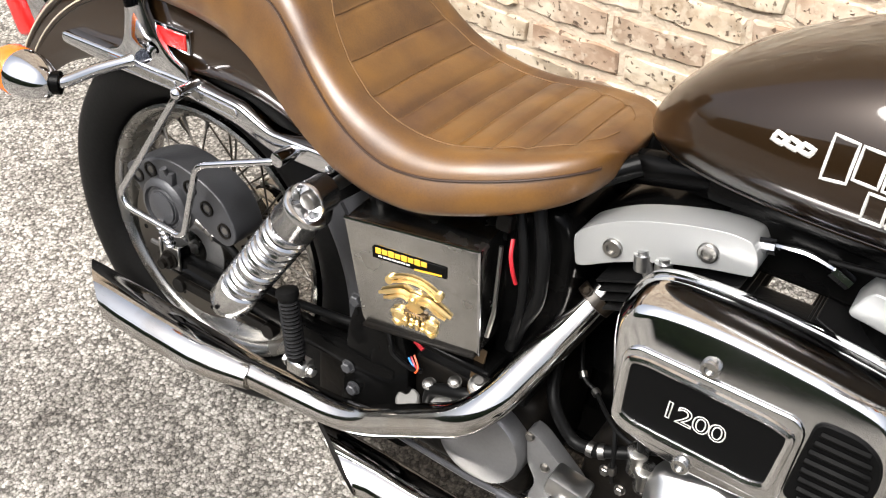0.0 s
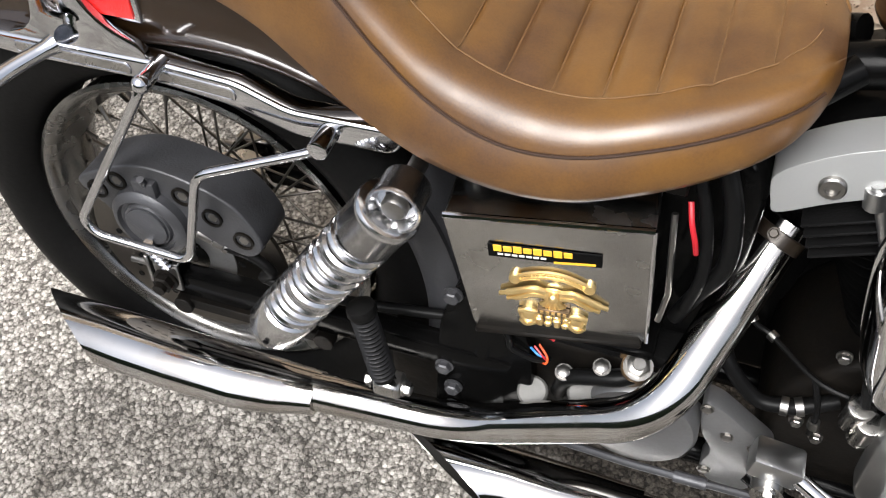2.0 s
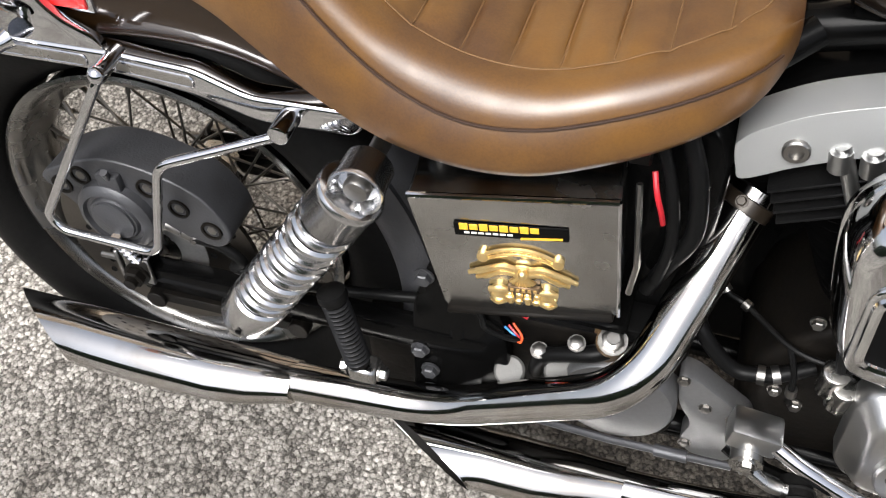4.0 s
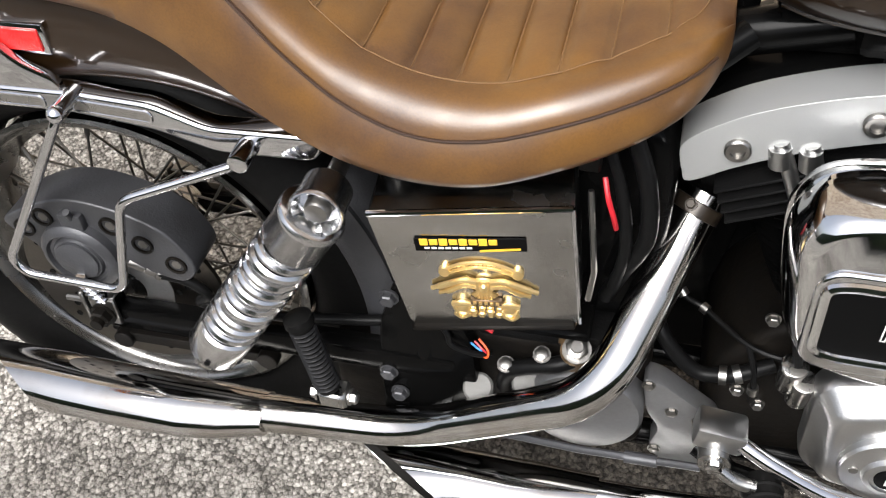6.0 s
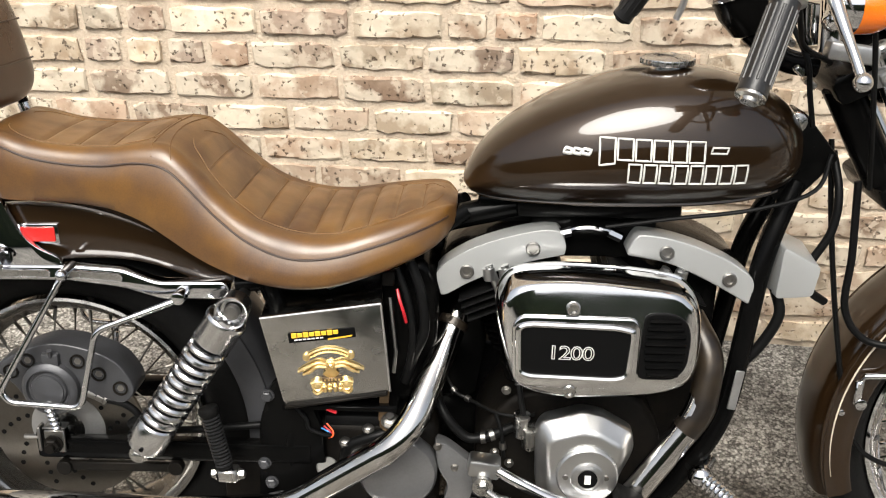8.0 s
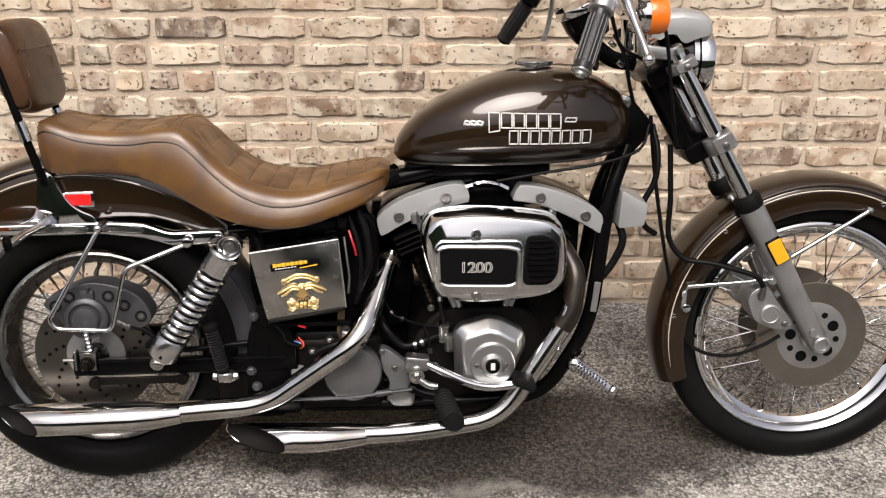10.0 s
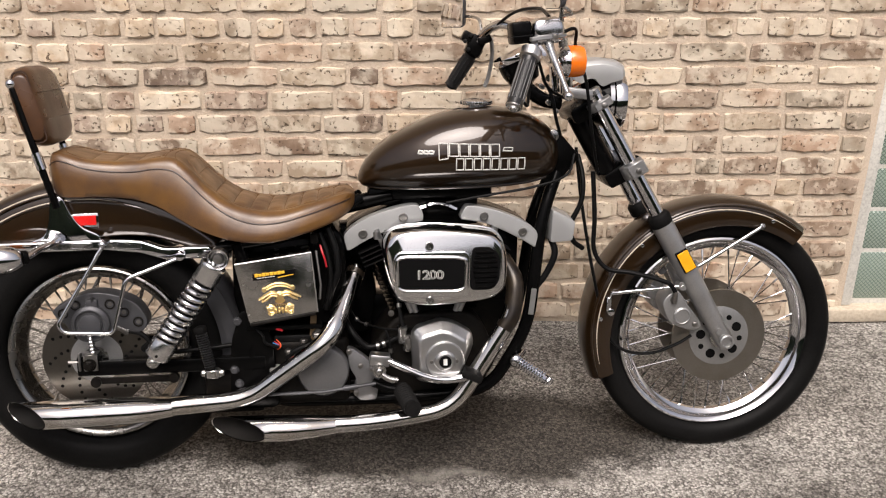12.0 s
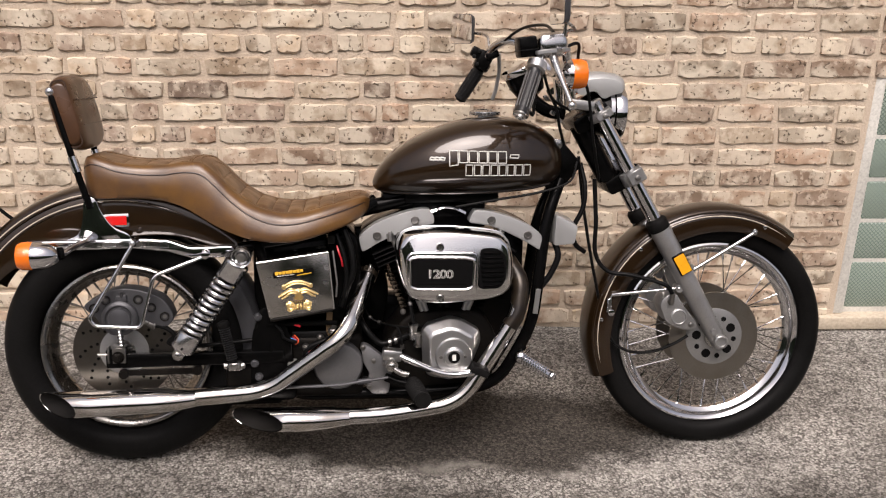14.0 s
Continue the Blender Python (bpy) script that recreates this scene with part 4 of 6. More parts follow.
# -- shocks
for side in (-1, 1):
    s = side
    top, low = Vector((0.333, s * 0.170, 0.568)), Vector((0.163, s * 0.168, 0.315))
    ax = (low - top).normalized()
    L = (low - top).length
    sh = part("rear_shock", join(lathe([(0.010, 0.0), (0.010, L)], top, ax, 12)), CHROME, bike, "chrome coil-over rear shock absorber")
    part("upper_eye", lathe([(0.020, -0.022), (0.0235, -0.018), (0.0240, 0.0), (0.0255, 0.013), (0.0262, 0.0165), (0.0250, 0.0190), (0.0228, 0.0180), (0.0185, 0.0065), (0.0135, 0.0050), (0.001, 0.0050)], top, (0, s, 0), 36), SATIN, sh)
    part("eye_bolt", join(lathe([(0.0125, 0.008), (0.0125, 0.015), (0.0105, 0.018), (0.0055, 0.0185), (0.001, 0.0185)], top, (0, s, 0), 22), cyl(top, top - Vector((0, s * 0.07, 0)), 0.009)), STEEL, sh)
    part("upper_cover", lathe([(0.004, 0.017), (0.026, 0.0165), (0.0315, 0.0185), (0.0335, 0.0225), (0.0332, 0.0265), (0.0318, 0.0285), (0.0316, 0.066), (0.0305, 0.0675), (0.0295, 0.064)], top, ax, 40), SATIN, sh)
    part("sleeve", lathe([(0.0215, 0.060), (0.0215, 0.255)], top, ax, 28), CAST, sh)
    pts, turns, n = [], 11.0, 286
    u, v, _ = basis(ax)
    for i in range(n + 1):
        a = 2 * math.pi * turns * i / n
        pts.append(top + ax * (0.066 + 0.182 * i / n) + (u * math.cos(a) + v * math.sin(a)) * 0.0264)
    part("coil_spring", sweep(pts, 0.0062, 9), SATIN, sh, "chrome coil spring")
    part("lower_cover", lathe([(0.027, 0.243), (0.0315, 0.244), (0.0325, 0.248), (0.0318, 0.288), (0.029, 0.292), (0.012, 0.294)], top, ax, 36), SATIN, sh)
    for i in range(5):
        a = 2 * math.pi * i / 5 + 0.4
        p = top + ax * 0.280 + (u * math.cos(a) + v * math.sin(a)) * 0.0323
        part("spanner_hole", button(p, u * math.cos(a) + v * math.sin(a), 0.0035, 0.0012, 10), HOLE, sh)
    part("lower_eye", join(cyl(low - Vector((0, 0.014, 0)), low + Vector((0, 0.014, 0)), 0.015, 20), hexbolt(low + Vector((0, s * 0.014, 0)), (0, s, 0), 0.009, 0.008)), WORN_CHROME, sh)

# -- rear calliper, axle and swing arm
arc = [(-0.078, 0.435), (-0.055, 0.455), (-0.01, 0.476), (0.03, 0.482), (0.08, 0.472), (0.12, 0.452), (0.142, 0.42), (0.145, 0.395), (0.125, 0.378), (0.09, 0.385), (0.05, 0.385), (0.03, 0.362), (-0.01, 0.358), (-0.035, 0.38), (-0.05, 0.405)]
cal = part("rear_calliper", bev(slab([(p.x, p.y) for p in rounded([(x, z, 0) for x, z in arc], 4, True)], -0.128, -0.070), 0.013, 4), CALLIPER, bike, "dark grey cast brake calliper")
part("piston_cap", lathe([(0.047, 0.0), (0.046, 0.012), (0.041, 0.017), (0.036, 0.018), (0.034, 0.013), (0.030, 0.012), (0.028, 0.016), (0.001, 0.0165)], (0.012, -0.126, 0.405), OUT, 36), CALLIPER, cal)
part("cap_face", button((0.012, -0.1425, 0.405), OUT, 0.0255, 0.0025, 28), CALLIPER, cal)
for x, z in ((-0.052, 0.432), (-0.022, 0.452), (0.060, 0.452), (0.092, 0.430), (0.125, 0.405)):
    part("bolt_seat", lathe([(0.0125, 0.0), (0.0125, 0.003), (0.0095, 0.003), (0.0095, -0.004), (0.001, -0.004)], (x, -0.1275, z), OUT, 18), GRIME, cal)
    part("calliper_bolt", lathe([(0.006, -0.006), (0.006, 0.001), (0.001, 0.001)], (x, -0.128, z), OUT, 6), STEEL, cal)
part("bleeder", join(bev(block((0.018, -0.131, 0.455), (0.028, 0.012, 0.024)), 0.003, 2), cyl((0.02, -0.134, 0.462), (0.022, -0.140, 0.476), 0.004)), CALLIPER, cal)
part("banjo", join(cyl((0.064, -0.124, 0.396), (0.080, -0.122, 0.388), 0.0075, 16), lathe([(0.004, -0.008), (0.0085, -0.007), (0.0085, 0.004), (0.0105, 0.006), (0.0105, 0.011), (0.007, 0.013)], (0.088, -0.121, 0.384), (0.85, 0.1, -0.45), 16)), STEEL, cal)
part("brake_hose", sweep(rounded([(0.095, -0.124, 0.382), (0.125, -0.120, 0.372), (0.145, -0.118, 0.350), (0.13, -0.112, 0.328), (0.20, -0.108, 0.318), (0.30, -0.10, 0.322), (0.40, -0.09, 0.33)], 6), 0.0065, 10), HOSE, cal)
for side in (-1, 1):
    s = side
    arm = part("swing_arm", bev(join(block((0.20, s * 0.108, 0.283), (0.46, 0.026, 0.036)), block((-0.01, s * 0.108, 0.29), (0.05, 0.022, 0.05))), 0.005, 2), BLACK, bike, "black swing arm")
    part("axle_plate", bev(join(block((0.002, s * 0.125, 0.302), (0.034, 0.006, 0.042)), block((0.002, s * 0.117, 0.326), (0.038, 0.022, 0.004)), block((-0.026, s * 0.115, 0.303), (0.006, 0.02, 0.045))), 0.0015, 1), STEEL, arm)
    part("axle_nut", join(hexbolt((0, s * 0.128, 0.298), (0, s, 0), 0.013, 0.013), cyl((0, s * 0.135, 0.298), (0, s * 0.148, 0.298), 0.008, 14)), GRIME, arm)
    part("adjuster", sweep([(-0.055, s * 0.115, 0.303), (-0.005, s * 0.115, 0.303)], 0.004, 8), STEEL, arm)
    part("guard_stud", join(cyl((0.012, s * 0.132, 0.33), (0.012, s * 0.150, 0.386), 0.006, 12), *[lathe([(0.0068, -0.0012), (0.0082, 0), (0.0068, 0.0012)], (0.012, s * (0.134 + 0.0035 * i), 0.336 + 0.010 * i), (0, s * 0.3, 1), 12) for i in range(5)]), CHROME, arm)
part("torque_rod", bev(join(block((0.10, -0.118, 0.252), (0.20, 0.008, 0.016)), cyl((0.01, -0.112, 0.25), (0.01, -0.128, 0.25), 0.013), cyl((0.20, -0.112, 0.254), (0.20, -0.128, 0.254), 0.013)), 0.001, 1), GRIME, bike)
part("axle", cyl((0, -0.13, 0.298), (0, 0.13, 0.298), 0.010), STEEL, bike)
part("inner_fender", bev(fender(Vector((0.02, 0, 0.30)), 0.360, 0.078, -8, 36, 0.06, 20), 0.001, 1, 80), CALLIPER, bike, "dark inner splash guard")


# -- exhaust: two pipes with slash-cut mufflers
def muffler_end(path, rads, k, seg=28, liner=0.0):
    """A pipe that is wider than high, cut slantwise at its end, farther back at its inner side; liner: its dark bore instead."""
    fr = frames_along(path)
    d = Vector((0, 0.97, 0.25))
    n = len(fr)
    rings = []
    for i in (range(n) if not liner else range(n - 5, n)):
        p, a, b = fr[i]
        ring = []
        for j in range(seg):
            t = 2 * math.pi * j / seg
            off = (a * math.cos(t) + b * math.sin(t)) * (rads[i] - liner)
            off.y *= 1.22
            q = p + off + Vector((0, -0.008 * min(1.0, max(0.0, (path[0].x - p.x) / 0.1)), 0))
            if i == n - 1:
                q.x -= k * off.dot(d)
            ring.append(q)
        rings.append(ring)
    v, f = loft(rings)
    return v, f[:-1]


p1 = fillet([(0.668, -0.018, 0.500), (0.657, -0.036, 0.476), (0.592, -0.173, 0.350), (0.386, -0.146, 0.198), (0.15, -0.157, 0.188)], 0.055, 10)
upper = part("rear_exhaust", sweep(p1, 0.0235, 24), PIPE_CHROME, bike, "chrome upper exhaust pipe with slash-cut muffler")
m1 = [(0.20, -0.155, 0.1892), (0.175, -0.156, 0.1886), (0.15, -0.157, 0.188), (0.10, -0.157, 0.188), (0.0, -0.155, 0.186), (-0.06, -0.152, 0.184), (-0.095, -0.1505, 0.183), (-0.155, -0.148, 0.182)]
part("muffler", muffler_end([Vector(p) for p in m1], R1 := [0.0235, 0.026, 0.0295, 0.0325, 0.034, 0.034, 0.034, 0.034], 1.4), PIPE_CHROME, upper, "chrome slash-cut muffler")
part("bore", muffler_end([Vector(p) for p in m1], R1, 1.4, 28, 0.0018), SOOT, upper, "sooty open end")
part("port_clamp", join(lathe([(0.0236, -0.010), (0.0252, -0.009), (0.0252, 0.004), (0.0236, 0.005)], (0.6625, -0.027, 0.489), (0.42, 0.55, 0.72), 24), hexbolt((0.655, -0.046, 0.506), (-0.2, -0.6, 0.7), 0.0050, 0.006)), HEADER, upper)
p2 = fillet([(1.045, -0.055, 0.52), (1.075, -0.10, 0.47), (1.062, -0.122, 0.385), (0.905, -0.135, 0.142), (0.70, -0.142, 0.116), (0.5, -0.145, 0.116)], 0.07, 10)
lower = part("front_exhaust", sweep(p2, 0.0225, 24), PIPE_CHROME, bike, "chrome lower exhaust pipe with slash-cut muffler")
m2 = [(0.60, -0.1435, 0.116), (0.57, -0.144, 0.116), (0.54, -0.1445, 0.116), (0.50, -0.145, 0.117), (0.46, -0.1455, 0.118), (0.44, -0.146, 0.119), (0.422, -0.1465, 0.1195), (0.355, -0.149, 0.122)]
part("muffler", muffler_end([Vector(p) for p in m2], R2 := [0.0235, 0.026, 0.0295, 0.032, 0.033, 0.033, 0.033, 0.033], 1.75), PIPE_CHROME, lower, "chrome slash-cut muffler")
part("bore", muffler_end([Vector(p) for p in m2], R2, 1.75, 28, 0.0018), SOOT, lower, "sooty open end")
part("heat_bloom", sweep(fillet([(1.045, -0.055, 0.52), (1.075, -0.10, 0.47), (1.062, -0.122, 0.385), (1.040, -0.1238, 0.351)], 0.03, 6), 0.0232, 24), HEADER, lower, "heat-browned header")

# -- battery box with its emblem
box_m = Matrix.Translation((0.462, -0.135, 0.476)) @ Matrix.Rotation(radians(5.0), 4, "Z") @ Matrix.Rotation(radians(2), 4, "X")
face = out2([(-0.101, 0.066), (0.086, 0.088), (0.098, -0.066), (-0.064, -0.090), (-0.072, -0.082)], 0.004, 3)
bb = part("battery_box", xf(bev(slab(face, -0.008, 0.09), 0.003, 2), box_m), BOX_METAL, bike, "scuffed chrome battery cover with gold emblem")
part("top_trim", xf(sweep([(-0.100, -0.008, 0.066), (0.086, -0.008, 0.088)], 0.003, 8), box_m), CHROME, bb)
part("side_trim", xf(sweep([(0.086, -0.008, 0.088), (0.098, -0.008, -0.066)], 0.0022, 8), box_m), CHROME, bb)
part("bottom_lip", xf(bev(block((0.012, -0.004, -0.080), (0.165, 0.02, 0.006), Matrix.Rotation(radians(-7.5), 4, "Y")), 0.002, 1), box_m), GRIME, bb)
part("strap_rod", xf(sweep([(0.100, 0.02, 0.085), (0.108, 0.0, 0.0), (0.104, -0.004, -0.035)], 0.003, 6), box_m), STEEL, bb)
tilt = Matrix.Rotation(radians(-5), 4, "Y")
st = part("sticker", xf(bev(block((-0.006, -0.0095, 0.036), (0.104, 0.002, 0.0165), tilt), 0.0005, 1), box_m), HOLE, bb, "black sticker with yellow and white bars")
for i in range(8):
    h = (0.0085, 0.0072, 0.0088, 0.0070)[i % 4]
    part("print_bar", xf(bev(block((-0.049 + 0.0092 * i, -0.0108, 0.0365 + 0.0008 * i), (0.0080, 0.0010, h), tilt), 0.0004, 1), box_m), YELLOW, st)
for i in range(7):
    part("print_bar", xf(block((-0.046 + 0.0066 * i, -0.0108, 0.0290 + 0.0006 * i), (0.0050, 0.0010, 0.0020), tilt), box_m), WHITE, st)
part("print_bar", xf(block((0.022, -0.0108, 0.0325), (0.038, 0.0010, 0.0022), Matrix.Rotation(radians(-9), 4, "Y")), box_m), YELLOW, st)


def relief(outline, y, h, bevel=0.0012):
    return bev(slab([(p.x, p.y) for p in rounded([(x, z, 0) for x, z in outline], 3, True)], y - h, y), bevel, 2)


# spread-wing emblem: scroll, wings, breast with a fan of feathers, plaque, roundels and blocks
em = box_m @ Matrix.Translation((0.006, -0.008, -0.030)) @ Matrix.Rotation(radians(-2), 4, "Y") @ Matrix.Diagonal((0.92, 1.0, 1.0, 1.0))
emb = part("emblem", xf(relief([(-0.011, 0.015), (-0.008, 0.020), (0.0, 0.0215), (0.008, 0.020), (0.012, 0.015), (0.008, 0.004), (0.0, 0.0), (-0.008, 0.004)], 0, 0.006, 0.0022), em), GOLD, bb, "gold spread-wing emblem")
arc = [(-0.002 + 0.036 * u, 0.0, 0.030 + 0.011 * (1 - u * u)) for u in (-1 + i / 8 for i in range(17))]
part("scroll", xf(sweep([(x, -0.003, z + 0.0032) for x, y, z in arc], 0.0019, 8), em), GOLD, emb)
part("scroll", xf(sweep([(x, -0.003, z - 0.0032) for x, y, z in arc], 0.0019, 8), em), GOLD, emb)
for i in range(11):
    x, y, z = arc[3 + i]
    part("scroll_letter", xf(block((x, -0.0022, z), (0.0028, 0.003, 0.0046)), em), GOLD, emb)
for s in (-1, 1):
    e = arc[0 if s < 0 else -1]
    part("scroll_end", xf(button((e[0] + s * 0.002, 0.0, e[2]), OUT, 0.0062, 0.0055, 16), em), GOLD, emb)
    for k, (dz, ln) in enumerate(((0.0175, 0.056), (0.0120, 0.048))):
        pts = rounded([(s * 0.008, -0.004, dz), (s * 0.022, -0.005, dz + 0.003 - 0.001 * k), (s * (ln - 0.012), -0.004, dz - 0.007), (s * ln, -0.003, dz - 0.0125)], 4)
        part("feather", xf(sweep(pts, [0.0034 if i < len(pts) - 3 else 0.0024 for i in range(len(pts))], 8), em), GOLD, emb)
    part("roundel", xf(lathe([(0.0105, 0.0), (0.0110, 0.004), (0.0085, 0.006), (0.0065, 0.0045), (0.004, 0.006), (0.001, 0.0065)], (s * 0.025, 0.0, -0.021), OUT, 20), em), GOLD, emb)
    part("roundel_arm", xf(sweep(rounded([(s * 0.014, -0.003, -0.016), (s * 0.024, -0.004, -0.0135), (s * 0.036, -0.003, -0.017)], 3), 0.003, 8), em), GOLD, emb)
    part("roundel_arm", xf(sweep(rounded([(s * 0.016, -0.003, -0.030), (s * 0.027, -0.003, -0.036), (s * 0.034, -0.003, -0.030)], 3), 0.0026, 8), em), GOLD, emb)
part("head", xf(ball((0.001, -0.008, 0.016), 0.0055), em), GOLD, emb)
for i in range(9):
    t = -0.85 + 1.7 * i / 8
    part("feather", xf(sweep([(0.004 * math.sin(t), -0.006, 0.010), (0.017 * math.sin(t), -0.003, 0.010 - 0.017 * math.cos(t))], [0.0012, 0.0021], 6), em), GOLD, emb)
part("plaque", xf(bev(block((0.001, -0.003, -0.0105), (0.034, 0.006, 0.0075)), 0.001, 1), em), BRASS, emb)
for i in range(5):
    part("plaque_mark", xf(block((-0.011 + 0.006 * i, -0.0063, -0.0105), (0.0035, 0.001, 0.0034)), em), GOLD, emb)
for i in range(4):
    part("block", xf(bev(block((-0.0135 + 0.0092 * i, -0.003, -0.0255), (0.0070, 0.006, 0.0165), Matrix.Rotation(radians((-7, 4, -3, 8)[i]), 4, "Y")), 0.0015, 1), em), GOLD, emb)
    part("block_bar", xf(bev(block((-0.0135 + 0.0092 * i, -0.006, -0.0225 - 0.004 * (i % 2)), (0.0085, 0.003, 0.0028)), 0.0008, 1), em), GOLD, emb)

bb.location = (0.005, -0.004, 0.006)

# -- oil tank, wiring and hoses round the battery
part("oil_tank", bev(loft([[(x, y, z) for x, z in out2([(0.545, 0.36), (0.545, 0.60), (0.615, 0.62), (0.640, 0.58), (0.635, 0.36)], 0.025, 5)] for y in (-0.075, 0.13)]), 0.015, 3), BLACK, bike, "black oil tank")
part("cable_loom", sweep(rounded([(0.595, -0.09, 0.62), (0.613, -0.10, 0.57), (0.618, -0.105, 0.51), (0.60, -0.10, 0.46), (0.585, -0.09, 0.41)], 6), 0.0085, 10), HOSE, bike)
part("cable_loom", sweep(rounded([(0.575, -0.095, 0.61), (0.592, -0.105, 0.56), (0.600, -0.11, 0.50), (0.592, -0.105, 0.44)], 6), 0.006, 10), HOSE, bike)
part("red_wire", sweep(rounded([(0.576, -0.108, 0.580), (0.581, -0.118, 0.564), (0.587, -0.120, 0.545), (0.590, -0.114, 0.526)], 6), 0.0026, 8), RED_WIRE, bike, "red battery wire")
part("connector", bev(block((0.562, -0.105, 0.598), (0.02, 0.014, 0.024)), 0.002, 1), GRIME, bike)
part("battery_tray", bev(block((0.48, -0.05, 0.372), (0.19, 0.14, 0.012)), 0.003, 1), BLACK, bike)
for i, (a, m_) in enumerate(((0.0, RED_WIRE), (0.005, ORANGE_WIRE), (-0.004, BLUE_WIRE))):
    part("thin_wire", sweep(rounded([(0.452 + a, -0.114, 0.336 + a), (0.463 + a, -0.120, 0.330), (0.467, -0.118 - a, 0.322), (0.459, -0.114, 0.314)], 5), 0.0013, 6), m_, bike)
part("black_wire", sweep(rounded([(0.405, -0.115, 0.375), (0.425, -0.125, 0.355), (0.43, -0.126, 0.338), (0.455, -0.122, 0.324), (0.47, -0.112, 0.318)], 6), 0.0035, 8), HOSE, bike)
part("red_wire", sweep([(0.45, -0.115, 0.372), (0.475, -0.122, 0.366)], 0.003, 6), RED_WIRE, bike)
part("oil_hose", sweep(rounded([(0.482, -0.105, 0.255), (0.486, -0.114, 0.282), (0.494, -0.118, 0.303), (0.517, -0.120, 0.316), (0.545, -0.120, 0.326), (0.565, -0.110, 0.330)], 6), 0.0090, 12), HOSE, bike, "black oil hose")
for x, z in ((0.487, 0.304), (0.526, 0.330)):
    part("fitting", join(cyl((x, -0.112, z - 0.012), (x, -0.118, z + 0.006), 0.0075, 12), hexbolt((x, -0.118, z + 0.005), (0, -0.4, 1), 0.0078, 0.007)), STEEL, bike)
post = part("clutch_post", join(cyl((0.556, -0.100, 0.285), (0.561, -0.113, 0.345), 0.0125, 18), lathe([(0.0125, -0.004), (0.0165, -0.003), (0.0165, 0.003), (0.0125, 0.004)], (0.5607, -0.1125, 0.343), (0.08, -0.2, 0.97), 20)), BRASS, bike, "tarnished brass-coloured clutch arm post")
part("strap", bev(block((0.551, -0.106, 0.372), (0.016, 0.004, 0.055), Matrix.Rotation(radians(4), 4, "Y")), 0.001, 1), BRASS, post)
part("big_nut", join(hexbolt((0.562, -0.116, 0.349), (0.05, -0.45, 1), 0.0125, 0.011), cyl((0.5625, -0.120, 0.357), (0.563, -0.123, 0.364), 0.0065, 12)), STEEL, post)

# -- frame
frame_part = part("frame", sweep(rounded([(1.185, 0, 0.80), (1.02, 0, 0.735), (0.80, 0, 0.695), (0.62, 0, 0.655), (0.42, 0, 0.60)], 6), 0.021, 14), BLACK, bike, "black steel tube frame")
part("tank_bolt", join(cyl((1.148, -0.02, 0.800), (1.148, -0.062, 0.800), 0.010, 14), lathe([(0.0165, 0.0), (0.0165, 0.004), (0.014, 0.007), (0.001, 0.008)], (1.148, -0.060, 0.800), OUT, 22)), STEEL, frame_part, "steel tank mounting bolt")
part("backbone_cover", bev(block((0.89, 0.0, 0.700), (0.26, 0.10, 0.040)), 0.01, 2), BLACK, frame_part)
part("steering_head", cyl(fork(0.565, 0, -0.055), fork(0.735, 0, -0.055), 0.029, 24), BLACK, frame_part)
part("neck_gusset", bev(slab(out2([(1.10, 0.75), (1.19, 0.855), (1.255, 0.78), (1.185, 0.70)], 0.012, 4), -0.036, 0.036), 0.006, 2), BLACK, frame_part)
for side in (-1, 1):
    s = side
    part("down_tube", sweep(fillet([(1.195, s * 0.025, 0.74), (1.150, s * 0.055, 0.63), (1.112, s * 0.078, 0.34), (1.010, s * 0.070, 0.165), (0.75, s * 0.060, 0.150), (0.44, s * 0.070, 0.160), (0.385, s * 0.11, 0.27), (0.42, s * 0.09, 0.42), (0.37, s * 0.10, 0.59)], 0.07, 8), 0.0165, 14), BLACK, frame_part)
    part("top_rail", sweep(rounded([(0.68, s * 0.03, 0.685), (0.60, s * 0.075, 0.645), (0.48, s * 0.095, 0.60), (0.32, s * 0.095, 0.578)], 6), 0.014, 12), BLACK, frame_part)
    part("pivot_plate", bev(slab(out2([(0.335, 0.16), (0.345, 0.34), (0.37, 0.42), (0.42, 0.42), (0.45, 0.33), (0.46, 0.16)], 0.02, 4), s * 0.095, s * 0.118), 0.004, 2), BLACK, frame_part)
    for x, z in ((0.363, 0.394), (0.351, 0.267), (0.361, 0.230), (0.36, 0.19)):
        part("frame_bolt", hexbolt((x, s * 0.119, z), (0, s, 0), 0.009, 0.010), CALLIPER, frame_part)
part("frame_sticker", bev(block((1.119, -0.100, 0.412), (0.014, 0.003, 0.070), Matrix.Rotation(radians(7), 4, "Y")), 0.001, 1), ALLOY, frame_part, "pale frame sticker")

part("primary_case", bev(slab(out2([(0.36, 0.17), (0.36, 0.36), (0.60, 0.40), (0.92, 0.39), (1.0, 0.30), (0.98, 0.16), (0.88, 0.12), (0.55, 0.12)], 0.05, 5), 0.105, 0.17), 0.012, 2), BLACK, bike, "primary chain case on the far side")
part("under_seat_tray", bev(block((0.47, 0.02, 0.48), (0.24, 0.14, 0.22)), 0.01, 2), BLACK, bike)

part("pivot_casting", bev(block((0.345, -0.055, 0.205), (0.15, 0.08, 0.13)), 0.012, 2), GRIME, bike, "oily casting at the swing arm pivot")
part("junction_box", bev(block((0.80, 0.02, 0.685), (0.20, 0.07, 0.05)), 0.01, 2), BLACK, bike)

